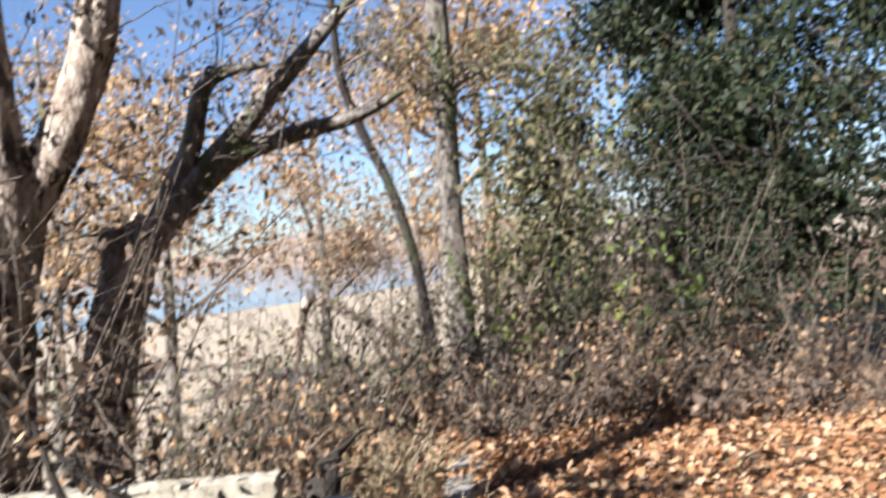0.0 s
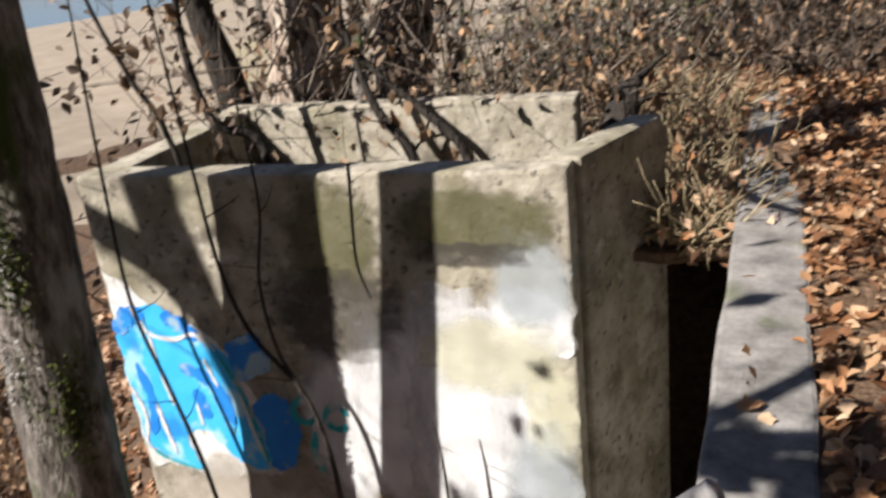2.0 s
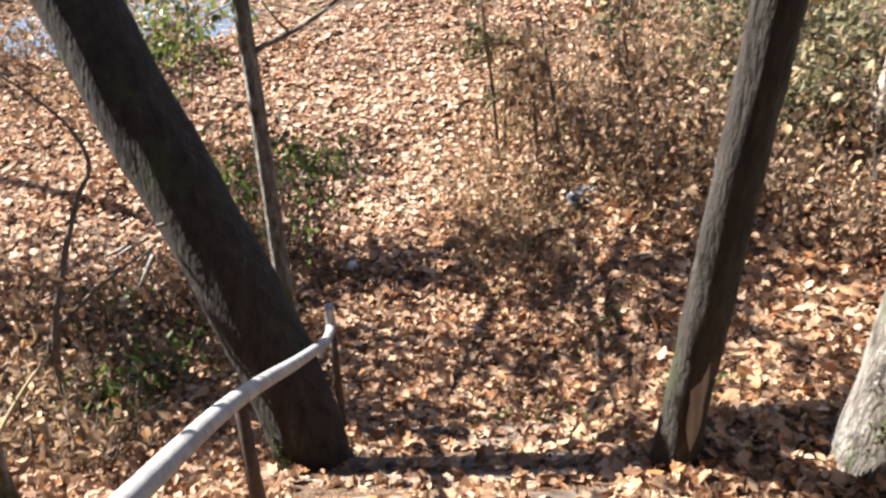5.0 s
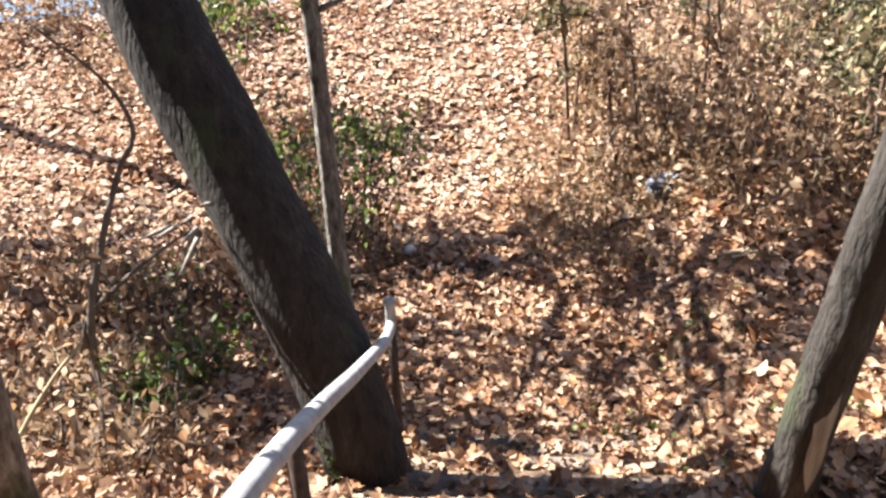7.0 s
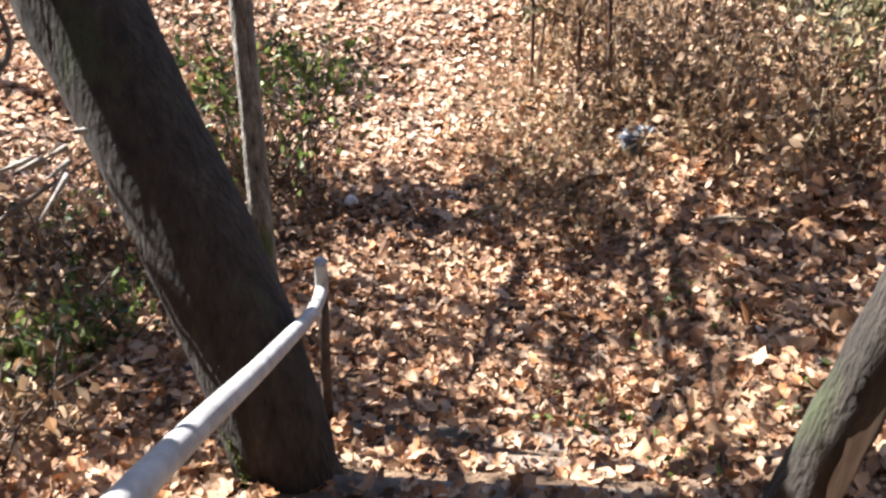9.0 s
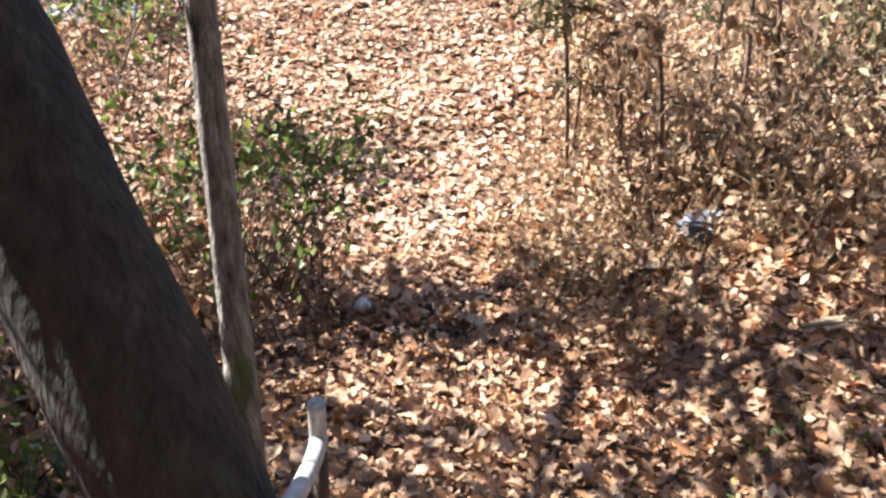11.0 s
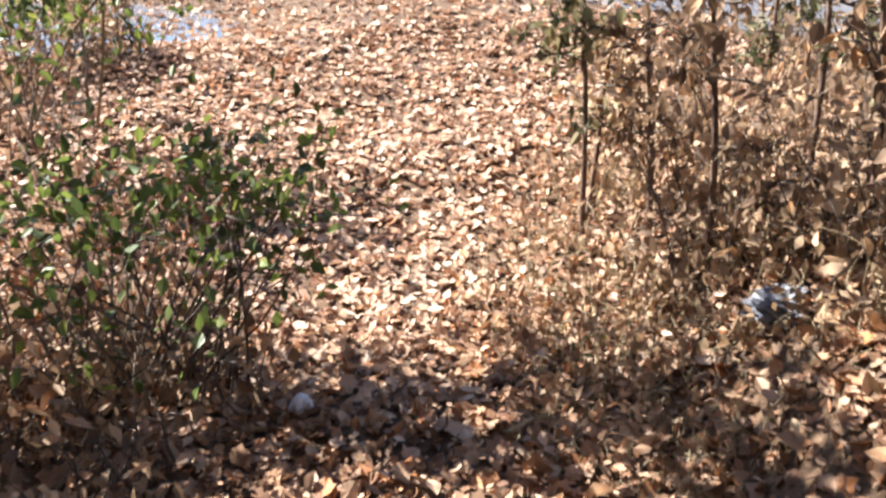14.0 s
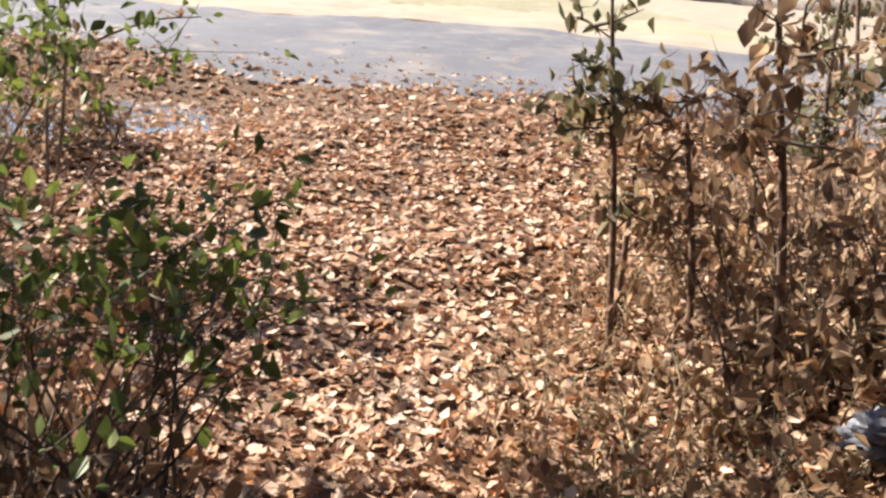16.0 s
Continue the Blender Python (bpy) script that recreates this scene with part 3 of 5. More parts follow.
for px, pz, pr in ((-1.88, -0.72, 0.055), (-2.04, -0.7, 0.055)):
    ring = [(px + pr * math.cos(q), pz + pr * 1.05 * math.sin(q)) for q in np.arange(0.3, 6.0, 0.6)]
    stroke("paint_patch", ring, 0.034, P_TEAL, 0.0105, front, "teal sprayed ring")
stroke("paint_patch", [(-2.0, -0.8), (-2.02, -0.92), (-1.99, -1.02)], 0.035, P_TEAL, 0.0105, front, "teal sprayed drip")
# thin washes that let the concrete show
for x0, x1, z0, z1, mat, lift, words in ((-2.06, -1.66, -1.2, -0.36, S_WHITE, 0.001, "thin white spray wash"), (-1.78, -1.36, -1.16, -0.1, S_WHITE, 0.0016, "thin white spray wash"),
                                         (-1.56, -0.92, -1.36, -0.4, S_WHITE, 0.0022, "dense white spray wash"), (-1.5, -0.9, -1.14, -0.06, S_WHITE, 0.0028, "thin white spray wash"),
                                         (-1.2, -0.78, -0.4, -0.04, S_WHITE, 0.0034, "white spray wash with drips"), (-1.44, -0.85, -0.55, -0.18, S_YELLOW, 0.004, "cream yellow spray wash"),
                                         (-1.0, -0.78, -0.88, -0.36, S_YELLOW, 0.0046, "cream yellow spray wash"), (-1.1, -0.78, -0.22, 0.2, S_GREY, 0.0052, "soft blue-grey spray patch"),
                                         (-1.12, -0.78, -1.5, -0.66, S_GREY, 0.0058, "blue-grey spray wash"), (-2.0, -1.55, -0.12, 0.4, S_OLIVE, 0.0064, "olive algae stain"),
                                         (-1.5, -0.8, 0.08, 0.36, S_OLIVE, 0.007, "olive algae stain"), (-1.46, -0.95, 0.04, 0.14, S_GRIME, 0.0076, "dark grime line"),
                                         (-2.1, -1.5, -0.42, 0.02, S_GRIME, 0.0082, "dark grime stain"),
                                         (-2.97, -1.86, -2.1, -0.98, S_BEIGE, 0.0006, "pale lime bloom on the bare concrete"),
                                         (-1.5, -0.8, -1.7, -1.1, S_GRIME, 0.0086, "dark grime stain")):
    blot("paint_patch", [(x0, z0), ((x0 + x1) / 2, z0), (x1, z0), (x1, (z0 + z1) / 2), (x1, z1), ((x0 + x1) / 2, z1), (x0, z1), (x0, (z0 + z1) / 2)], mat, lift, front, words)
for pts in ([(-1.46, -0.6), (-1.3, -0.56), (-1.03, -0.55), (-1.02, -0.9), (-1.03, -1.2), (-1.18, -1.16), (-1.34, -1.14), (-1.45, -0.94)], [(-1.93, -0.47), (-1.8, -0.45), (-1.72, -0.47), (-1.75, -0.75), (-1.78, -0.99), (-1.9, -1.02), (-1.94, -0.8)],
            [(-1.03, -0.15), (-0.92, -0.13), (-0.8, -0.14), (-0.8, -0.34), (-0.92, -0.32), (-1.03, -0.3)], [(-1.38, -0.12), (-1.28, -0.11), (-1.26, -0.24), (-1.38, -0.25)], [(-1.22, -0.15), (-1.1, -0.16), (-1.1, -0.34), (-1.21, -0.3)],
            [(-1.62, -0.5), (-1.45, -0.48), (-1.46, -0.95), (-1.6, -0.98)]):
    blot("paint_patch", pts, P_WHITE, 0.0002, front, "solid white paint patch")


def kerb():
    """Retaining wall whose worn top edges the upper ground."""
    g = Geo()
    box_geo(g, (0, 1.55, -2.6), (0.28, 6.3, 0.035), 0.022, 0.014, cuts=17)
    v = g.v[0]
    v[:, 0] += -0.27 + (v[:, 1] - 1.6) * 0.0366
    return g


tagged(part("retaining_wall", kerb(), CONCRETE_GREY, smooth=False), "worn grey concrete retaining wall edging the leafy upper ground", "wall", kind="structure")
g = Geo()
box_geo(g, (WALL_R + 0.003, 3.78, -0.16), (-0.19, 5.7, -0.1), 0.03, 0.04, cuts=8)
tagged(part("ledge", g, SOIL, smooth=False), "earthy ledge under trailing vines over a dark hollow", "ledge", kind="structure")


def stairs():
    top = thing("staircase", (-0.3, -1.0, 0), "concrete steps with worn edges, buried in fallen leaves", "stairs", kind="structure")
    for k in range(0, 16):
        g = Geo()
        z = -RISER * k
        depth = 1.3 if k == 0 else TREAD
        box_geo(g, (0, 0, z - 0.5), (depth + 0.03, WIDE, z), 0.02, 0.014, cuts=3)
        v = np.concatenate(g.v)
        s0 = TREAD * k - depth - 0.0
        xy = STAIR + (v[:, :1] + s0) * DOWN + v[:, 1:2] * ACROSS
        g.v = [np.column_stack([xy, v[:, 2]])]
        part("tread", g, STEP, top, smooth=False)
    return top


stairs()


def stair_point(s, a, z):
    p = STAIR + s * DOWN + a * ACROSS
    return (p[0], p[1], z)


def handrail(name, ends, posts, label, bend=True):
    base = Vector(posts[0][1])
    rail = thing(name, base, label, "handrail")
    pts = [np.array(ends[0])] + [np.array(e) for e in ends[1:]]
    g = Geo()
    add_tube(g, pts, [0.028] * len(pts), sides=14, n=90)
    part("pipe", g, PIPE, rail, "weathered pale grey pipe")
    for topp, foot in posts:
        g = Geo()
        add_tube(g, [foot, topp], [0.026, 0.024], sides=10, n=4)
        part("post", g, RUST, rail, "dark rusted post")
    return rail


E0 = np.array([-4.6, 0.285, -1.735])
UPW = np.array([1.0, -0.25, 0.605])
handrail("handrail", [E0 + (-0.035, 0.01, 0.06), E0 + (-0.045, 0.01, -0.03), E0 + (-0.02, 0.005, -0.085), E0 + 0.15 * UPW + (0, 0, -0.112), E0 + 0.4 * UPW + (0, 0, -0.115), E0 + 0.7 * UPW + (0, 0, -0.09),
                      E0 + 1.2 * UPW + (0, 0, -0.05), E0 + 1.7 * UPW, E0 + 2.1 * UPW + (0, 0, 0.03), E0 + 2.6 * UPW + (0, 0, 0.035), E0 + 4.0 * UPW],
         [(E0 + (0.01, 0.005, -0.1), (E0[0] + 0.02, E0[1], -2.7)), (E0 + 2.0 * UPW + (0, -0.02, 0.0), tuple(E0 + 2.0 * UPW + (0.02, -0.02, -1.1))),
          (E0 + 3.9 * UPW + (0, 0, -0.02), tuple(E0 + 3.9 * UPW + (0, 0, -1.0)))], "weathered pale pipe handrail on dark posts beside the steps")
handrail("handrail", [(-0.2, 1.5, 0.36), (-0.3, 1.5, 0.27), (-0.45, 1.5, 0.12), (-0.58, 1.5, -0.02), (-0.62, 1.5, -0.15), (-0.62, 1.5, -0.9)], [((-0.23, 1.5, 0.3), (-0.23, 1.52, -0.7))],
         "short pale pipe handrail beginning at the retaining wall")


# ---- trees ----
def limb_twigs(rng, path, radius, length, n, level=2):
    """Twigs along a limb, as (points, radii)."""
    out = []
    c = smooth_path(path, 30)
    for _ in range(n):
        i = rng.integers(6, 30)
        d = rng.normal(0, 1, 3)
        d[2] = abs(d[2]) * 0.6
        d /= np.linalg.norm(d)
        ln = length * rng.uniform(0.5, 1.3)
        p = [c[i]]
        for k in range(3):
            d = d + rng.normal(0, 0.28, 3)
            d /= np.linalg.norm(d)
            p.append(p[-1] + d * ln / 3)
        r = radius * rng.uniform(0.5, 1)
        out.append((p, [r, r * 0.7, r * 0.45, r * 0.2]))
        if level > 1:
            out += limb_twigs(rng, p, r * 0.5, ln * 0.5, 3, level - 1)
    return out


def tree(name, label, trunk, radii, bark, limbs=(), twigs=0, twig_len=0.9, leaf=None, leaf_n=0, leaf_size=0.06, seed=1, spread=0.12, shape=SMALL, category="tree", droop=0.3, ridge=0.07, limb_bark=None):
    """trunk: points from the foot up; limbs: (points, radii)."""
    rng = np.random.default_rng(seed)
    foot = trunk[0]
    top = thing(name, foot, label, category)
    g = Geo()
    big = radii[0] > 0.06
    t0 = np.array(trunk[0]) - (0, 0, 0.25)
    flare = [radii[0] * 1.5, radii[0] * 1.12] + list(radii[1:])
    add_tube(g, [t0] + [np.array(trunk[0]) + (np.array(trunk[1]) - np.array(trunk[0])) * 0.12] + list(trunk[1:]), flare if big else [radii[0]] + list(radii), sides=26 if big else 8, n=60 if big else 24,
             ridge=ridge if big else 0.05, seed=seed)
    part("trunk", g, bark, top)
    for pts, rr in limbs:
        g = Geo()
        add_tube(g, pts, rr, sides=14 if rr[0] > 0.04 else 7, n=30, ridge=0.06, seed=seed + 3)
        part("limb", g, limb_bark or bark, top)
    tw = []
    for pts in [trunk[-3:]] * (0 if limbs else 1) + [q for q, _ in limbs]:
        tw += limb_twigs(rng, pts, 0.012, twig_len, max(1, twigs // max(1, len(limbs))) if twigs else 0)
    if tw:
        g = Geo()
        for pts, rr in tw:
            add_tube(g, pts, rr, sides=4, n=6)
        tagged(part("branchwork", g, TWIG, top), kind="stuff")
    if leaf and leaf_n:
        g = Geo()
        src = [smooth_path(p, 10) for p, _ in tw] or [smooth_path(trunk, 20)[8:]]
        src = np.concatenate(src)
        at = src[rng.integers(0, len(src), leaf_n)] + rng.normal(0, spread, (leaf_n, 3))
        add_leaves(g, at, leaf_size, shape, 0.9, droop, rng=rng)
        tagged(part("foliage", g, leaf, top, smooth=False), kind="stuff")
    return top


def z_at(x, y):
    return float(land(x, y))


def crown_limbs(base, height, n, seed):
    rng = np.random.default_rng(seed)
    out = []
    for k in range(n):
        p0 = np.array(base) + (0, 0, height * (k + 0.5) / n)
        a = rng.uniform(0, 6.28)
        d = np.array([math.cos(a), math.sin(a), 0.7])
        ln = rng.uniform(1.0, 1.9)
        out.append(([p0, p0 + d * ln * 0.5 + rng.normal(0, 0.08, 3), p0 + d * ln], [0.04, 0.026, 0.009]))
    return out


# the two trunks beside the steps; their unseen crowns are added for dappled shade
tree("tree", "slim dark-barked tree with a bare scar beside the steps", [(-3.24, 1.78, -2.15), (-3.25, 1.79, -1.75), (-3.2, 1.8, -1.1), (-3.15, 1.8, -0.5), (-3.07, 1.8, 0.3), (-3.0, 1.8, 0.8), (-2.9, 1.75, 2.4), (-2.85, 1.7, 4.6)],
     [0.125, 0.112, 0.105, 0.1, 0.095, 0.09, 0.075, 0.04], BARK_DARK, crown_limbs((-2.87, 1.71, 3.0), 1.6, 6, 611), twigs=40, seed=11, leaf=LEAF_BROWN, leaf_n=420, leaf_size=0.1, shape=OVATE)
tree("tree", "stout grey tree trunk with moss patches before the painted wall", [(-2.84, 2.62, -2.15), (-2.83, 2.62, -1.43), (-2.78, 2.62, -0.5), (-2.72, 2.62, 0.45), (-2.69, 2.62, 0.98), (-2.6, 2.62, 2.7), (-2.5, 2.62, 5.2)],
     [0.215, 0.19, 0.185, 0.18, 0.175, 0.155, 0.1], BARK_GREY, crown_limbs((-2.58, 2.62, 2.6), 3.0, 7, 612), twigs=44, seed=12, leaf=LEAF_BROWN, leaf_n=420, leaf_size=0.1, shape=OVATE, ridge=0.035)
# leaning tree at the foot of the handrail
# its upper limbs are unseen, shaped to cast the forked shadow on the wall
tree("tree", "dark leaning tree trunk at the foot of the handrail", [(-4.0, 0.06, -2.27), (-4.13, -0.01, -1.85), (-4.39, -0.16, -1.4), (-4.775, -0.395, -0.8), (-5.16, -0.63, -0.2), (-5.9, -0.95, 1.0), (-6.9, -0.55, 3.0), (-7.67, -0.2, 4.8), (-8.25, -0.35, 5.7), (-9.0, -0.5, 7.2)],
     [0.175, 0.2, 0.2, 0.2, 0.2, 0.2, 0.18, 0.15, 0.13, 0.08], BARK_DARK,
     limbs=[([(-7.67, -0.2, 4.8), (-7.0, -0.25, 4.7), (-6.5, -0.25, 4.4), (-6.0, -0.25, 4.03), (-5.8, -0.25, 3.4)], [0.09, 0.075, 0.075, 0.1, 0.06]),
           ([(-6.0, -0.25, 4.0), (-6.07, -0.25, 4.3), (-6.12, -0.25, 4.65), (-6.2, -0.3, 5.6)], [0.11, 0.11, 0.1, 0.05]), ([(-7.5, -0.15, 4.4), (-7.9, -0.1, 4.9), (-8.4, -0.1, 5.2), (-9.5, -0.1, 5.7)], [0.11, 0.095, 0.08, 0.05]), ([(-7.5, -0.15, 4.2), (-7.55, -0.25, 5.0), (-7.62, -0.25, 5.9)], [0.1, 0.085, 0.05])], twigs=30, seed=13, ridge=0.045)
tree("sapling", "thin pale sapling stem behind the leaning tree", [(-4.79, 0.07, -2.62), (-4.9, 0.076, -2.1), (-5.03, 0.083, -1.5), (-5.18, 0.093, -0.8), (-5.34, 0.1, 0.0), (-5.55, 0.12, 1.0)], [0.056, 0.053, 0.05, 0.046, 0.042, 0.02],
     BARK_GREY, limbs=[([(-5.27, 0.1, -0.36), (-5.27, 0.47, -0.21), (-5.20, 0.79, 0.03)], [0.018, 0.013, 0.006])],
     twigs=6, twig_len=0.4, seed=14, category="sapling")
tree("tree", "slim sunlit tree trunk at the edge of the thicket", [(-6.3, 5.5, -2.4), (-6.35, 5.6, -1.2), (-6.5, 5.7, 0.6), (-6.6, 5.9, 3.5)], [0.15, 0.13, 0.12, 0.08], BARK_PALE, twigs=6, seed=15)
# trees behind the chamber
tree("tree", "leaning vine-hung tree behind the concrete chamber", [(-3.0, 4.9, -0.9), (-3.08, 4.85, 0.38), (-3.18, 4.8, 0.95), (-3.26, 4.75, 1.5), (-3.45, 4.6, 2.3), (-3.7, 4.4, 3.6)],
     [0.13, 0.1, 0.08, 0.075, 0.07, 0.04], BARK_DARK, twigs=10, seed=16, leaf=LEAF_VINE, leaf_n=200, leaf_size=0.07)
tree("tree", "thick forked tree with shaggy sunlit bark behind the chamber", [(-2.92, 5.45, -0.9), (-2.86, 5.45, 0.29), (-2.84, 5.54, 1.15), (-2.72, 5.58, 2.0), (-2.72, 5.5, 2.7), (-2.7, 5.4, 4.5)],
     [0.3, 0.265, 0.25, 0.24, 0.16, 0.1], BARK_PALE,
     limbs=[([(-2.72, 5.58, 1.75), (-2.45, 5.66, 2.25), (-2.2, 5.68, 2.75), (-2.02, 5.61, 3.26), (-1.9, 5.6, 4.4)], [0.17, 0.15, 0.14, 0.135, 0.09]),
            ([(-2.85, 5.5, 1.5), (-3.2, 5.3, 1.9), (-3.7, 5.1, 2.5)], [0.1, 0.08, 0.05])], twigs=30, seed=17, leaf=LEAF_VINE, leaf_n=700, leaf_size=0.07)
tree("tree", "spreading tree with arching limbs behind the chamber", [(-2.5, 6.05, -1.0), (-2.43, 6.06, 0.29), (-2.33, 6.2, 1.1), (-2.2, 6.25, 1.55), (-2.06, 6.4, 1.86)],
     [0.24, 0.2, 0.18, 0.17, 0.15], BARK_PALE,
     limbs=[([(-2.08, 6.4, 1.78), (-1.79, 6.51, 2.36), (-1.6, 6.48, 2.85), (-1.16, 6.55, 2.96)], [0.1, 0.08, 0.06, 0.02]),
            ([(-2.08, 6.4, 1.8), (-1.46, 6.58, 2.46), (-0.88, 6.58, 3.04), (-0.5, 6.57, 3.4)], [0.1, 0.085, 0.06, 0.03]),
            ([(-2.1, 6.4, 1.72), (-1.56, 6.58, 2.26), (-1.14, 6.65, 2.42), (-0.58, 6.7, 2.54), (-0.2, 6.71, 2.7)], [0.1, 0.09, 0.07, 0.05, 0.02]),
            ([(-2.24, 6.22, 1.5), (-2.26, 6.2, 1.72), (-2.25, 6.2, 1.84)], [0.15, 0.13, 0.1])], twigs=44, twig_len=0.8, seed=18, leaf=LEAF_VINE, leaf_n=900, leaf_size=0.06, ridge=0.09, limb_bark=BARK_GREY)
tree("tree", "straight slender tree trunk among the brush", [(0.15, 9.42, -0.1), (0.12, 9.41, 0.6), (0.1, 9.5, 1.7), (0.14, 9.36, 3.19), (0.13, 9.17, 4.5), (0.1, 9.1, 7.0)], [0.16, 0.145, 0.13, 0.12, 0.11, 0.07], BARK_GREY,
     limbs=[([(0.14, 9.36, 3.1), (0.5, 9.2, 3.25), (1.0, 9.0, 3.4)], [0.035, 0.025, 0.01]), ([(0.14, 9.4, 2.9), (-0.3, 9.2, 3.3), (-0.7, 9.0, 3.6)], [0.03, 0.02, 0.01])], twigs=26, seed=19, leaf=LEAF_OLIVE, leaf_n=1500, leaf_size=0.07)
tree("sapling", "crooked thin tree arching over the brush", [(-0.18, 8.41, -0.2), (-0.19, 8.41, 0.4), (-0.25, 8.49, 1.17), (-0.42, 8.48, 2.0), (-0.68, 8.4, 2.67), (-0.83, 8.29, 3.25), (-0.82, 8.14, 4.4)],
     [0.06, 0.055, 0.05, 0.048, 0.045, 0.04, 0.02], BARK_DARK, twigs=20, seed=20, leaf=LEAF_VINE, leaf_n=300, category="sapling")


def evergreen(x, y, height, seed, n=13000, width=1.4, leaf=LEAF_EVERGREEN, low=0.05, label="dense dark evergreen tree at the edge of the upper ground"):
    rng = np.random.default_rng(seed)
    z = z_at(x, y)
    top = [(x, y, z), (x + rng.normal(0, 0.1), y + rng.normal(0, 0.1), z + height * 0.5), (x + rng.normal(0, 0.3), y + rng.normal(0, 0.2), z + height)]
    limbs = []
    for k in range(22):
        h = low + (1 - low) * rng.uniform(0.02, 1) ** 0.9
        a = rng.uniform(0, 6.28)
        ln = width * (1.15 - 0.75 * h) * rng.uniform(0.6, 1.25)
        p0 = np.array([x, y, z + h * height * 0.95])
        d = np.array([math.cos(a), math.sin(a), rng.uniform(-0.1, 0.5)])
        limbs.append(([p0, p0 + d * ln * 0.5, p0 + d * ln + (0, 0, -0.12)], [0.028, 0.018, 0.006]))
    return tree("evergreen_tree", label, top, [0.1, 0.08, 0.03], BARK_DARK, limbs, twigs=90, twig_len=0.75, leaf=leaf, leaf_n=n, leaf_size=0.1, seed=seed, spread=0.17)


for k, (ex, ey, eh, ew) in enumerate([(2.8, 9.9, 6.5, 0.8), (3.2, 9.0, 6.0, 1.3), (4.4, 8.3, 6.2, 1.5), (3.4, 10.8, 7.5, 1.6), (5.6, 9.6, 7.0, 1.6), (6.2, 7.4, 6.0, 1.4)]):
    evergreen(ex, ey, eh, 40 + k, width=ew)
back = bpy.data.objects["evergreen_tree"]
# unseen copies to the east and south, added to block skylight
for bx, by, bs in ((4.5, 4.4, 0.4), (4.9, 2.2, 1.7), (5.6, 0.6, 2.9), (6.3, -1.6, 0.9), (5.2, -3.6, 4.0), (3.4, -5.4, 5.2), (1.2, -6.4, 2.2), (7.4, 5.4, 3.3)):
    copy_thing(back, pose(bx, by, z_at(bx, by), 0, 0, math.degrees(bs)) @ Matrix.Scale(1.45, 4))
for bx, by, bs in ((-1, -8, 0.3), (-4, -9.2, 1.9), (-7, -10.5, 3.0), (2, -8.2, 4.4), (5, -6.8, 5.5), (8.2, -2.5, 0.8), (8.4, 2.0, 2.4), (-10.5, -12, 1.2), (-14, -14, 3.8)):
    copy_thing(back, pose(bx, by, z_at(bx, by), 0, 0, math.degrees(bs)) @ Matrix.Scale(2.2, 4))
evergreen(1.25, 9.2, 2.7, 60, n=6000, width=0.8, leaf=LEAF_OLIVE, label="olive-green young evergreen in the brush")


def tan_tree(x, y, h, seed, leaf=LEAF_TAN, n=4600, size=0.15):
    rng = np.random.default_rng(seed)
    z = z_at(x, y)
    limbs = []
    for k in range(9):
        hh = rng.uniform(0.3, 0.95)
        a = rng.uniform(0, 6.28)
        p0 = np.array([x, y, z + hh * h])
        d = np.array([math.cos(a), math.sin(a), 0.7])
        limbs.append(([p0, p0 + d * h * 0.14, p0 + d * h * 0.26], [0.05, 0.03, 0.01]))
    return tree("autumn_tree", "half-bare autumn tree with tan leaves on the river bank", [(x, y, z), (x + 0.2, y, z + h * 0.5), (x + 0.1, y + 0.3, z + h)], [0.14, 0.1, 0.04], BARK_GREY, limbs,
                twigs=54, twig_len=1.5, leaf=leaf, leaf_n=n, leaf_size=size, seed=seed, spread=0.3)


for k, (ax, ay, ah) in enumerate([(-8.5, 19, 9.5), (-5.2, 16, 7.0), (-12.5, 24, 9.5), (-3.2, 22, 8.0), (0.6, 15, 7.5), (-1.0, 28, 9), (-17, 30, 8.0)]):
    tan_tree(ax, ay, ah, 70 + k)


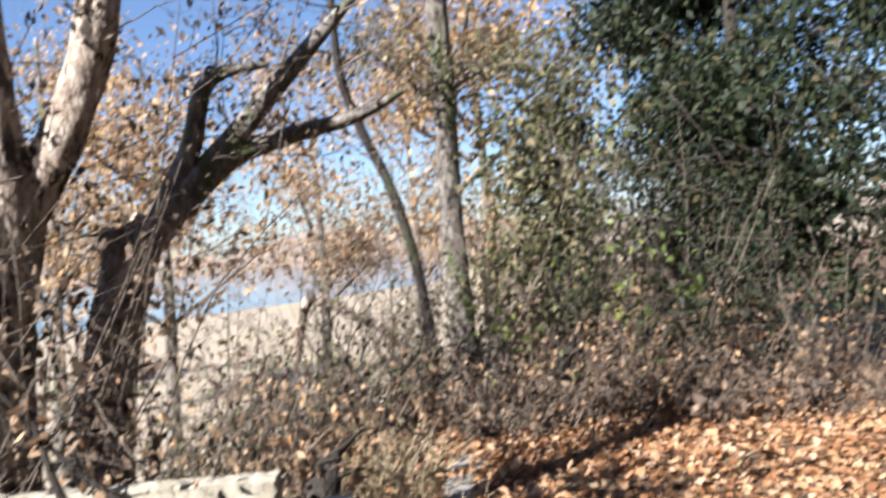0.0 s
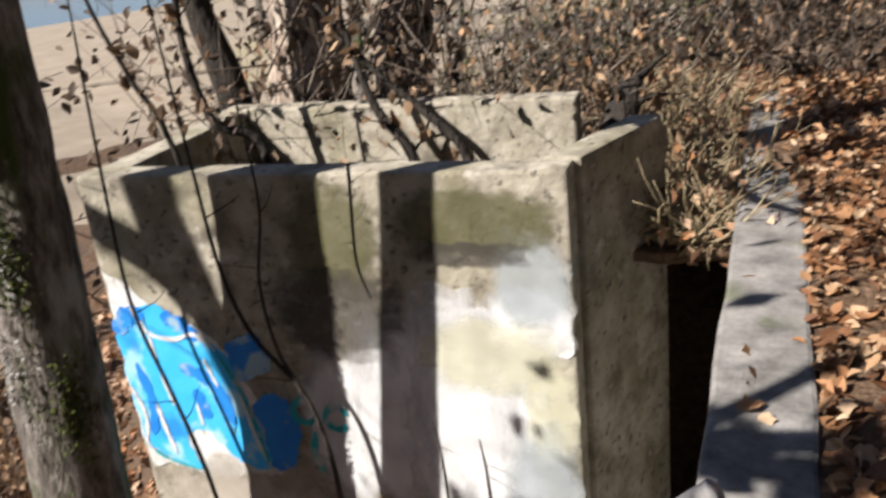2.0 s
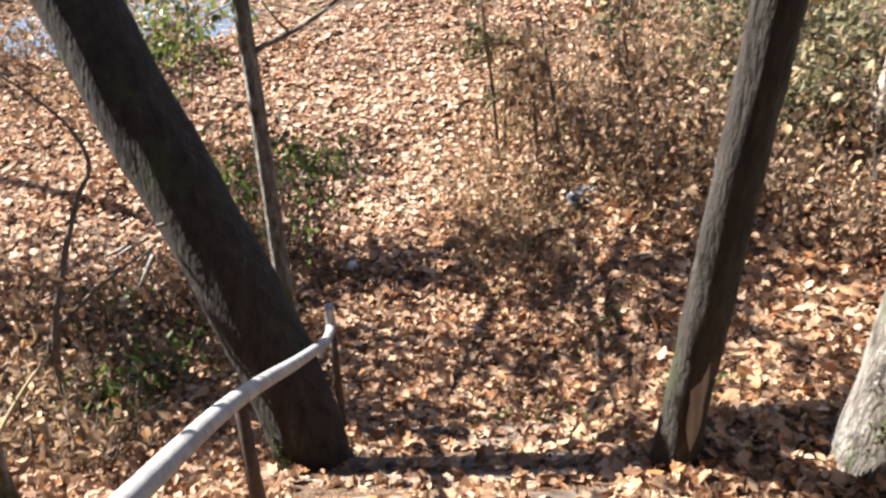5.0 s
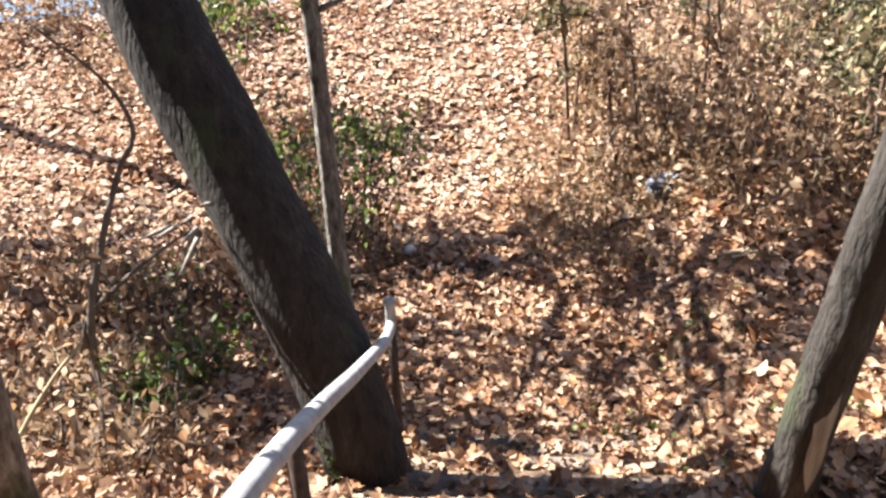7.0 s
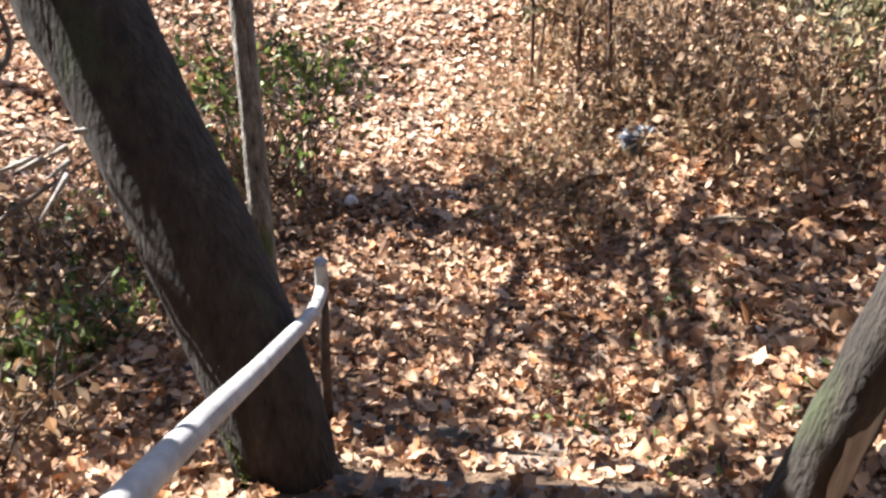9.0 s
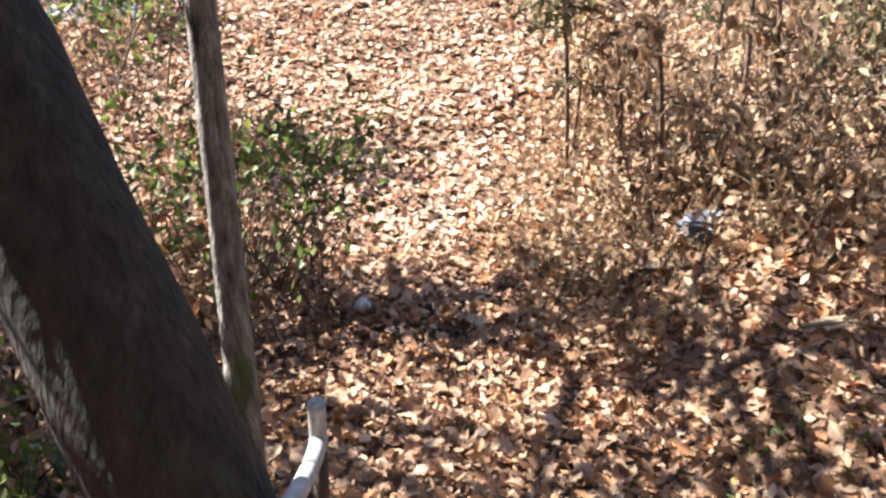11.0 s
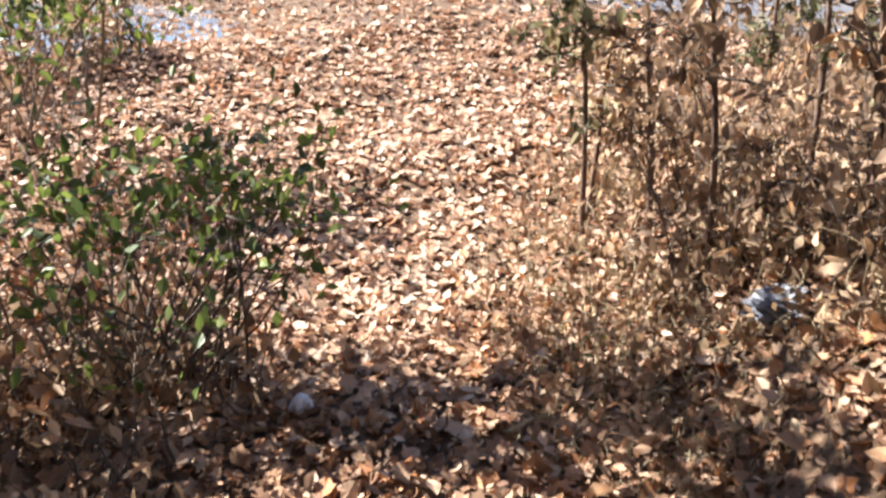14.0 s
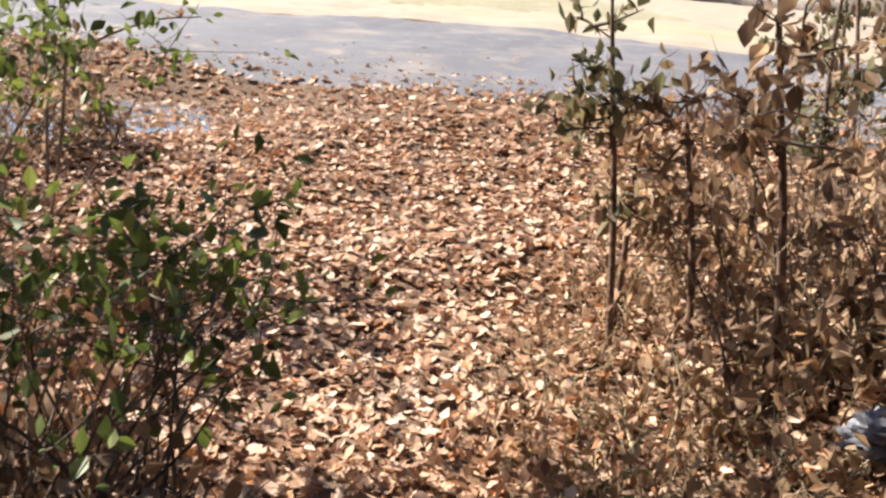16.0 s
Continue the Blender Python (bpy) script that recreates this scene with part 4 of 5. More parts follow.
# ---- brush ----
def brush(name, label, spots, height, stems, leaf, leaf_n, size, seed, stalk=TWIG, spread=0.25, shape=SMALL, lean=0.35, category="undergrowth", kind="stuff", thick=0.006, thorny=2, floor=-99.0, low=3, least=0.4):
    """A thicket: thin stems with side shoots and leaves over the spots (x, y, radius)."""
    rng = np.random.default_rng(seed)
    g, h = Geo(), Geo()
    pts = []
    for k in range(stems):
        x, y, r = spots[rng.integers(len(spots))]
        a, q = rng.uniform(0, 6.28), r * math.sqrt(rng.uniform())
        x, y = x + q * math.cos(a), y + q * math.sin(a)
        z = max(floor, z_at(x, y))
        hh = height * rng.uniform(least, 1.15)
        d = np.array([rng.normal(0, lean), rng.normal(0, lean), 1.0])
        p = [np.array([x, y, z - 0.03])]
        for j in range(3):
            d = d + rng.normal(0, 0.25, 3) * (1, 1, 0.4)
            p.append(p[-1] + d / np.linalg.norm(d) * hh / 3)
        rr = thick * rng.uniform(0.6, 1.5)
        add_tube(g, p, [rr, rr * 0.8, rr * 0.6, rr * 0.3], sides=4, n=7)
        c = smooth_path(p, 12)
        pts.append(c[low:])
        for j in range(thorny):
            i = min(11, rng.integers(low, max(low + 1, 11)))
            e = c[i] + rng.normal(0, 0.17, 3) * hh + (0, 0, 0.08 * hh)
            add_tube(g, [c[i], (c[i] + e) / 2 + rng.normal(0, 0.02, 3), e], [rr * 0.5, rr * 0.4, rr * 0.2], sides=3, n=4)
            pts.append(np.array([e, (c[i] + e) / 2]))
    src = np.concatenate(pts)
    at = src[rng.integers(0, len(src), leaf_n)] + rng.normal(0, spread * 0.3, (leaf_n, 3))
    add_leaves(h, at, size, shape, 0.9, 0.5, rng=rng)
    top = thing(name, (spots[0][0], spots[0][1], z_at(spots[0][0], spots[0][1])), label, category, kind=kind)
    tagged(part("stems", g, stalk, top), kind="stuff")
    tagged(part("leaves", h, leaf, top, smooth=False), kind="stuff")
    return top


# right of the path
brush("weeds", "tangle of dry brown weeds beside the path", [(-7.7, 3.4, 0.8), (-8.8, 4.0, 1.1), (-6.6, 3.8, 0.8), (-10.0, 4.9, 1.1), (-6.0, 3.4, 0.6), (-7.4, 2.9, 0.4)], 0.6, 220, LEAF_BROWN, 2600, 0.078, 101, stalk=STRAW, shape=OVATE)
brush("weeds", "pale straw-coloured grass stalks beside the path", [(-7.8, 2.6, 0.4), (-8.9, 3.2, 0.5), (-7.0, 2.5, 0.3), (-10.2, 4.1, 0.7), (-6.4, 2.7, 0.4)], 0.45, 200, LEAF_TAN, 900, 0.07, 102, stalk=STRAW, lean=0.6, thick=0.004)
brush("weeds", "dry stalks and curled leaves deep in the thicket", [(-8.0, 5.0, 0.9), (-9.6, 5.8, 1.1), (-6.4, 4.8, 0.8), (-11.4, 6.2, 1.0), (-5.0, 4.2, 0.6)], 1.1, 190, LEAF_BROWN, 2600, 0.08, 112, stalk=TWIG, shape=OVATE)
brush("shrub", "olive-green leafy shrub in the thicket", [(-8.0, 5.4, 0.8), (-9.3, 6.0, 0.9), (-6.6, 5.2, 0.6)], 1.3, 60, LEAF_PALE_OLIVE, 2600, 0.09, 103, category="shrub", thorny=5, shape=OVATE)
brush("shrub", "dusky leafy shrub shading the thicket", [(-8.6, 6.9, 1.0), (-10.6, 7.2, 0.9)], 1.6, 60, LEAF_PALE_OLIVE, 3200, 0.1, 104, category="shrub", thorny=5, shape=OVATE)
SAPLINGS = [(-8.5, 2.7, 1.95, LEAF_PALE_OLIVE), (-7.5, 2.98, 1.7, LEAF_BROWN), (-7.85, 3.75, 1.9, LEAF_PALE_OLIVE), (-8.4, 3.1, 1.3, LEAF_BROWN), (-6.9, 3.4, 1.5, LEAF_BROWN),
            (-9.2, 4.3, 1.9, LEAF_PALE_OLIVE), (-10.4, 5.5, 2.0, LEAF_BROWN), (-6.4, 4.4, 1.6, LEAF_PALE_OLIVE), (-8.9, 2.9, 1.1, LEAF_TAN), (-11.2, 5.9, 1.8, LEAF_PALE_OLIVE)]
for k, (sx, sy, sh, sl) in enumerate(SAPLINGS):
    r = np.random.default_rng(300 + k)
    sz = z_at(sx, sy)
    lean2 = r.normal(0, 0.1, 2)
    tr = [(sx, sy, sz), (sx - 0.06 + lean2[0] * 0.5, sy + lean2[1] * 0.5, sz + sh * 0.45), (sx - 0.16 + lean2[0], sy + lean2[1], sz + sh * 0.8), (sx - 0.2 + lean2[0] * 1.4, sy + lean2[1] * 1.3, sz + sh)]
    lb = []
    for j in range(7):
        i = r.uniform(0.35, 0.95)
        p0 = np.array(tr[0]) * (1 - i) + np.array(tr[3]) * i
        d = np.array([r.normal(0, 1), r.normal(0, 1), 0.6])
        d /= np.linalg.norm(d)
        lb.append(([p0, p0 + d * 0.14, p0 + d * 0.26 + (0, 0, -0.02)], [0.006, 0.004, 0.002]))
    tagged(tree("sapling", "thin upright sapling with drooping withered leaves in the thicket", tr, [0.02, 0.017, 0.013, 0.007], STEM, lb, twigs=21, twig_len=0.26, leaf=sl, leaf_n=190, leaf_size=0.085,
                seed=300 + k, spread=0.05, shape=OVATE, category="sapling", droop=0.8), group="saplings in the thicket")
brush("weeds", "bleached straw grass spilling over the path's edge", [(-7.3, 2.0, 0.3), (-7.9, 2.2, 0.35), (-8.6, 2.5, 0.35), (-6.7, 2.05, 0.3), (-6.3, 2.2, 0.3), (-9.3, 3.0, 0.4)], 0.34, 330, LEAF_DRY, 900, 0.06, 122, stalk=STRAW, lean=0.8, thick=0.0035, shape=OVATE)
brush("weeds", "tall brown weeds with curled dark leaves in the thicket", [(-7.4, 3.2, 0.5), (-8.2, 3.5, 0.6), (-6.8, 3.5, 0.5), (-9.0, 3.9, 0.7)], 1.3, 70, LEAF_BROWN, 900, 0.085, 123, stalk=TWIG, shape=OVATE, thorny=4, lean=0.2)
# left of the path
brush("shrub", "shrub with a flat top of glossy green leaves beside the path", [(-7.3, 0.5, 0.2), (-7.35, 0.15, 0.2), (-7.45, -0.2, 0.25), (-7.6, 0.35, 0.2), (-7.7, 0.0, 0.2)], 0.98, 55, LEAF_GREEN, 760, 0.066, 105, category="shrub", thorny=3, shape=OVATE, lean=0.22, low=11, least=0.95)
brush("weeds", "withered russet leaves hanging under the green shrub", [(-7.2, 0.3, 0.35), (-7.4, -0.1, 0.4), (-7.0, -0.1, 0.4), (-7.8, 0.2, 0.35)], 0.55, 60, LEAF_BROWN, 650, 0.075, 120, thorny=4, shape=OVATE)
brush("seedlings", "low withered plants at the path's edge", [(-6.4, -0.05, 0.3), (-6.0, -0.25, 0.3), (-6.7, 0.1, 0.25), (-6.9, -0.5, 0.4), (-5.7, -0.3, 0.25)], 0.36, 50, LEAF_BROWN, 240, 0.07, 121, category="seedlings", thorny=3, shape=OVATE)
brush("weeds", "brown bramble tangle along the path edge", [(-7.6, -0.35, 0.5), (-8.4, -0.2, 0.6), (-6.9, -0.6, 0.5), (-9.2, 0.1, 0.5), (-9.4, -1.4, 0.9), (-6.5, -1.4, 0.8), (-7.2, -0.4, 0.35), (-8.0, -0.15, 0.3)], 0.36, 150, LEAF_DRY, 1400, 0.09, 106, thorny=3, shape=OVATE)
brush("weeds", "dark leafless bramble canes along the path edge", [(-7.8, -0.5, 0.6), (-8.8, -0.4, 0.7), (-6.8, -0.9, 0.5)], 0.6, 60, LEAF_BROWN, 300, 0.08, 116, stalk=TWIG, thorny=4, shape=OVATE)
brush("weeds", "matted brown undergrowth below the leaning tree", [(-5.3, -1.6, 0.5), (-4.9, -1.3, 0.4), (-4.5, -1.15, 0.3), (-6.1, -1.9, 0.7), (-6.6, -1.3, 0.5), (-7.5, -2.0, 0.7), (-5.8, -1.2, 0.4)], 0.45, 320, LEAF_BROWN, 2600, 0.075, 117, thorny=3, lean=0.7, shape=OVATE)
brush("weeds", "russet and brown weeds at the puddle's edge", [(-12.2, -1.3, 0.7), (-13.2, -2.6, 0.8), (-11.4, -1.6, 0.7), (-12.6, -0.5, 0.4)], 0.8, 130, LEAF_BROWN, 1300, 0.09, 118, thorny=4, lean=0.5, shape=OVATE)
brush("shrub", "small glossy green seedlings under the leaning tree", [(-5.7, -0.75, 0.35), (-5.3, -1.0, 0.3), (-7.0, -1.3, 0.5)], 0.35, 60, LEAF_GREEN, 560, 0.07, 107, category="shrub", shape=OVATE)
brush("seedlings", "tiny green seedlings sprouting through the leaves", [(-3.75, 1.72, 0.12), (-4.25, 1.45, 0.15), (-4.7, 2.2, 0.2), (-7.2, 2.15, 0.12), (-3.6, 2.2, 0.15)], 0.16, 40, LEAF_GREEN, 220, 0.045, 117, category="seedlings", shape=OVATE)
brush("shrub", "slender bush with bright green leaves near the puddle", [(-10.2, -0.45, 0.25), (-10.4, -0.7, 0.3), (-9.9, -0.6, 0.2)], 1.75, 16, LEAF_GREEN, 700, 0.085, 127, category="shrub", thorny=4, shape=OVATE, lean=0.15, low=8, least=0.8)
# behind the chamber and along the upper ground
brush("vines", "tangle of brown-leaved vines over the chamber", [(-1.8, 4.9, 0.5), (-2.6, 4.9, 0.5), (-1.2, 5.3, 0.5), (-3.2, 5.4, 0.5), (-0.8, 5.8, 0.5)], 1.5, 90, LEAF_BROWN, 1700, 0.06, 108, lean=0.6, thorny=4, category="vines")
brush("brush", "brown and olive brush on the bank", [(-1.2, 7.4, 0.9), (-2.6, 7.6, 1.0), (-0.4, 8.4, 0.8), (-3.8, 8.2, 1.0), (-1.6, 9.2, 1.0)], 1.2, 330, LEAF_OLIVE, 4200, 0.06, 109, lean=0.5, thorny=3)
brush("brush", "dry tangled brush around the fallen stump", [(0.4, 7.6, 0.6), (1.2, 7.9, 0.7), (2.2, 7.8, 0.7), (3.2, 7.4, 0.7), (4.2, 6.9, 0.8), (0.6, 8.8, 0.7)], 1.0, 330, LEAF_BROWN, 3000, 0.06, 110, lean=0.6, thorny=3)
brush("brush", "dark tangled roots and dry stems at the edge of the leaves", [(0.5, 6.9, 0.4), (1.1, 7.1, 0.45), (1.8, 7.1, 0.5), (2.6, 6.9, 0.5), (3.4, 6.6, 0.5), (4.2, 6.2, 0.5), (0.2, 7.4, 0.4)], 0.5, 380, LEAF_VINE, 2600, 0.075, 124, lean=1.0, thorny=4, shape=OVATE)
brush("shrub", "young tree with sunlit yellow-green leaves", [(1.05, 7.9, 0.15), (1.5, 8.0, 0.2)], 2.3, 8, LEAF_GREEN, 200, 0.08, 125, category="shrub", thorny=5, shape=OVATE, lean=0.12, low=8)
brush("vines", "dry vine mat trailing beside the retaining wall", [(-0.36, 3.95, 0.16), (-0.36, 4.35, 0.2), (-0.45, 4.8, 0.35), (-0.5, 5.5, 0.4), (-0.6, 6.2, 0.4)], 0.5, 480, LEAF_DRY, 620, 0.065, 111, stalk=STRAW, lean=1.2, thorny=3, category="vines", floor=-0.1)


brush("vines", "leafy brown vines climbing the trunks behind the chamber", [(-2.7, 5.0, 0.35), (-3.3, 4.9, 0.3), (-2.1, 5.5, 0.35), (-3.0, 5.3, 0.4), (-3.7, 4.9, 0.4)], 3.2, 40, LEAF_VINE, 2200, 0.075, 113, lean=0.25, thorny=6, category="vines", shape=OVATE, thick=0.008)
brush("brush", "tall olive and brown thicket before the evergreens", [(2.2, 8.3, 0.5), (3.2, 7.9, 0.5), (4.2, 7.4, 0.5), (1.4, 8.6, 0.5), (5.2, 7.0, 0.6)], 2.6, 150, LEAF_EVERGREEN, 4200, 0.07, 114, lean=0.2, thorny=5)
brush("brush", "fine bare twigs and a few leaves on the bank", [(-0.6, 7.6, 0.6), (0.3, 8.2, 0.6), (-1.6, 8.2, 0.8), (-0.6, 9.6, 0.8)], 2.6, 60, LEAF_VINE, 600, 0.06, 115, lean=0.2, thorny=7, thick=0.007)


def shade_tree(x, y, h, seed, label, n_limb=9, leaves=900, r0=0.13, off=(0.0, 0.0)):
    rng = np.random.default_rng(seed)
    z = z_at(x, y)
    limbs = []
    for k in range(n_limb):
        hh = rng.uniform(0.5, 0.95)
        a = rng.uniform(0, 6.28)
        p0 = np.array([x + off[0] * hh, y + off[1] * hh, z + hh * h])
        d = np.array([math.cos(a), math.sin(a), 0.5])
        limbs.append(([p0, p0 + d * h * 0.14, p0 + d * h * 0.3], [0.05, 0.035, 0.012]))
    return tree("tree", label, [(x, y, z), (x + off[0] * 0.5, y + off[1] * 0.5, z + h * 0.5), (x + off[0], y + off[1], z + h)], [r0, r0 * 0.75, r0 * 0.3], BARK_GREY, limbs, twigs=60, twig_len=1.0, leaf=LEAF_BROWN, leaf_n=leaves, leaf_size=0.12,
                seed=seed, spread=0.2, shape=OVATE)


# trees standing out of view, added only to throw dappled shade
shade_tree(-10.9, -3.3, 6.4, 501, "unseen half-bare leaning tree added to dapple the steps", leaves=3900, r0=0.06, off=(1.5, 1.9), n_limb=16)
shade_tree(-3.9, -1.5, 6.0, 504, "unseen bare slender tree added above the steps to dapple the kerb", leaves=1500, r0=0.1, off=(0.7, 0.8))
shade_tree(-8.4, -3.6, 5.2, 502, "unseen slender half-bare tree added beside the slope for shade", leaves=1500)
shade_tree(0.9, -2.4, 7.2, 505, "unseen leafy tree added to shade the upper ground", leaves=5200, off=(-1.7, 3.2), n_limb=16)
shade_tree(-12.2, -6.8, 7.0, 503, "unseen taller half-bare tree added near the lane for shade", leaves=900)


# ---- fallen leaves ----
def litter(name, label, x0, x1, y0, y1, density, size, mat, seed, keep=None, lift=0.012, tilt=0.5):
    rng = np.random.default_rng(seed)
    n = int((x1 - x0) * (y1 - y0) * density)
    x, y = rng.uniform(x0, x1, n), rng.uniform(y0, y1, n)
    if keep is not None:
        m = keep(x, y, rng)
        x, y = x[m], y[m]
    z = land(x, y)
    s = (x - STAIR[0]) * DOWN[0] + (y - STAIR[1]) * DOWN[1]
    a = (x - STAIR[0]) * ACROSS[0] + (y - STAIR[1]) * ACROSS[1]
    on = (a > 0.0) & (a < WIDE) & (s > 0) & (s < TREAD * 15)
    z = np.where(on, -RISER * np.ceil(np.clip(s, 0, 99) / TREAD), z)
    z = z + lift + rng.exponential(0.012, len(x))
    p = np.stack([x, y, z], 1)
    h = rng.uniform(size=len(x)) < 0.45
    g = Geo()
    add_leaves(g, p[h], size, LOBED, tilt, 0, 1.0, rng=rng)
    add_leaves(g, p[~h], size * 0.95, OVATE, tilt, 0, 1.3, rng=rng)
    return tagged(part(name, g, mat, smooth=False), label, "fallen leaves", kind="stuff")


def off_walls(x, y, rng):
    inside = (x > WALL_L - 0.05) & (x < 0.05) & (y > WALL_Y - 0.05) & (y < 4.6)
    return ~inside & ~((x > -0.3) & (x < 0.05) & (y > 1.5) & (y < 6.2) & (rng.uniform(size=len(x)) < 0.93))


litter("leaf_litter", "deep layer of dry tan and brown fallen leaves on the slope", -8.2, -0.2, -3.0, 5.0, 500, 0.08, LEAF_DRY, 201, lambda x, y, r: off_walls(x, y, r) & (r.uniform(size=len(x)) > step(-x, 6.6, 8.2)))
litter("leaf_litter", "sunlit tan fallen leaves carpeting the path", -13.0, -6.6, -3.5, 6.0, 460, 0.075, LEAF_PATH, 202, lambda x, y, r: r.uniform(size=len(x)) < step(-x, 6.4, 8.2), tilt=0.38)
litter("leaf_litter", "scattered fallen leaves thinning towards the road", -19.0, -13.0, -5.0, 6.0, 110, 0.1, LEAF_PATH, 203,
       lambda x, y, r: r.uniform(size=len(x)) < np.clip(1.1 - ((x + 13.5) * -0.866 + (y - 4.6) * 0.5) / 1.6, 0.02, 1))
litter("leaf_litter", "orange-brown fallen leaves on the upper ground", -0.2, 5.5, 0.4, 8.5, 560, 0.062, LEAF_UPPER, 204, off_walls)
litter("leaf_litter", "brown leaves caught on the bank behind the chamber", -6.0, -0.2, 4.6, 10.0, 70, 0.09, LEAF_BROWN, 205, off_walls)
litter("leaf_litter", "dead leaves lying in the concrete chamber", WALL_L + 0.2, WALL_R - 0.2, 3.4, 4.35, 150, 0.1, LEAF_UPPER, 206, None)


# ---- small things ----
def puddle():
    n = 48
    a = np.linspace(0, 2 * np.pi, n, endpoint=False)
    r = 1 + 0.18 * np.sin(3 * a) + 0.1 * np.sin(5 * a + 1)
    g = Geo()
    v = np.stack([-14.1 + 1.35 * r * np.cos(a), -1.5 + 2.65 * r * np.sin(a), np.full(n, -2.715)], 1)
    i = np.arange(n)
    g.add(np.concatenate([v, [[-14.1, -1.5, -2.715]]]), np.stack([np.full(n, n), i, (i + 1) % n], 1))
    return tagged(part("puddle", g, WATER), "shallow puddle reflecting blue sky beside the lane", "puddle", kind="structure")


puddle()


def stone(x, y, size, label, seed, mat=STONE, name="rock", category="rock"):
    bm = bmesh.new()
    bmesh.ops.create_icosphere(bm, subdivisions=3, radius=1)
    for v in bm.verts:
        q = v.co.copy()
        v.co *= 1 + 0.35 * noise.noise(q * 1.4 + Vector((seed, 0, 0))) + 0.12 * noise.noise(q * 4 + Vector((0, seed, 0)))
        v.co = Vector((v.co.x * size[0], v.co.y * size[1], v.co.z * size[2]))
        v.co += Vector((x, y, z_at(x, y) + size[2] * 0.45))
    return tagged(part(name, bm, mat), label, category)




def crumpled(x, y, size, label, seed):
    """A heap of torn, creased plastic sheet."""
    bm = bmesh.new()
    bmesh.ops.create_icosphere(bm, subdivisions=4, radius=1)
    for v in bm.verts:
        q = v.co.copy()
        r = 0.62 + 0.75 * abs(noise.noise(q * 1.7 + Vector((seed, 0, 0)))) + 0.5 * abs(noise.noise(q * 3.9 + Vector((0, seed, 0)))) - 0.3 * abs(noise.noise(q * 8 + Vector((0, 0, seed))))
        v.co = Vector((q.x * r * size[0], q.y * r * size[1], max(-0.25, q.z) * r * size[2])) + Vector((x, y, z_at(x, y) + size[2] * 0.3))
    return tagged(part("litter_scrap", bm, SHEETING), label, "litter")


crumpled(-6.72, 2.86, (0.14, 0.18, 0.11), "crumpled pale grey plastic sheet among the leaves", 3.7)
stone(-7.0, 0.8, (0.045, 0.05, 0.06), "crumpled white scrap lying on the path", 8, PLASTIC, "litter_scrap", "litter")


# bare scar on the slim trunk and snags
def patch(trunk_pt, normal, size, mat, parent, label, name="scar", seed=1):
    """A lens-shaped bare or mossy patch hugging a trunk: (width, height), bulging outwards."""
    n = Vector(normal).normalized()
    u = n.cross(Vector((0, 0, 1))).normalized()
    g = Geo()
    rng = np.random.default_rng(seed)
    rows, cols = 13, 7
    v = []
    for i in range(rows):
        h = i / (rows - 1) * 2 - 1
        half = math.sqrt(max(0.0, 1 - h * h)) * (0.8 + 0.4 * rng.uniform())
        for j in range(cols):
            w = (j / (cols - 1) * 2 - 1) * half
            ang = w * size[0] / size[2]
            out = (n * math.cos(ang) + u * math.sin(ang)) * (size[2] + 0.004 * (1 - abs(w)))
            v.append((Vector(trunk_pt) + out + Vector((0, 0, h * size[1])))[:])
    i = (np.arange(rows - 1)[:, None] * cols + np.arange(cols - 1)[None]).reshape(-1)
    g.add(v, np.stack([i, i + 1, i + cols + 1, i + cols], 1))
    return part(name, g, mat, parent, label)


slim = bpy.data.objects["tree"]
stout = bpy.data.objects["tree.001"]
lean_tree = bpy.data.objects["tree.002"]
MOSS = material("moss", [(0.3, (0.045, 0.06, 0.012)), (0.6, (0.1, 0.12, 0.025)), (0.8, (0.16, 0.17, 0.05))], 30, 1.0, 0.8, dist=0.02)
LICHEN = material("lichen", [(0.3, (0.22, 0.21, 0.19)), (0.6, (0.4, 0.39, 0.36)), (0.8, (0.52, 0.51, 0.47))], 16, 0.95, 0.6, dist=0.01)
WOOD = material("bare_wood", [(0.3, (0.14, 0.118, 0.095)), (0.6, (0.27, 0.238, 0.2)), (0.8, (0.35, 0.315, 0.27))], 7, 0.85, 0.5, stretch=(6, 6, 0.6), dist=0.01)
patch((-3.225, 1.795, -1.4), (0.95, -0.3, 0), (0.04, 0.45, 0.1105), WOOD, slim, "bare weathered wood where the bark is gone", seed=3)
def tufts(name, axis, radius, spots, mat, parent, label, n, size, seed):
    """Tiny flakes clinging to a trunk round the given (angle, z, spread) spots."""
    rng = np.random.default_rng(seed)
    g = Geo()
    pts = []
    for ang, z, sp in spots:
        a = rng.normal(ang, sp * 0.5, n)
        zz = rng.normal(z, sp * 0.28, n)
        ax = np.array([np.interp(zz, axis[2], axis[0]), np.interp(zz, axis[2], axis[1])])
        r = radius + rng.uniform(-0.004, 0.01, n)
        pts.append(np.stack([ax[0] + r * np.cos(a), ax[1] + r * np.sin(a), zz], 1))
    add_leaves(g, np.concatenate(pts), size, SMALL, 1.3, rng=rng)
    return tagged(part(name, g, mat, parent, label, smooth=False), kind="stuff")


AX = ([-2.84, -2.83, -2.78, -2.72, -2.69], [2.62] * 5, [-2.15, -1.43, -0.5, 0.45, 0.98])
tufts("moss", AX, 0.192, [(-1.0, -0.9, 0.35), (-0.75, -1.65, 0.4), (-1.2, 0.35, 0.4), (-0.6, -0.3, 0.4), (-1.35, 0.8, 0.35)], MOSS, stout, "green moss on the bark", 420, 0.022, 4)
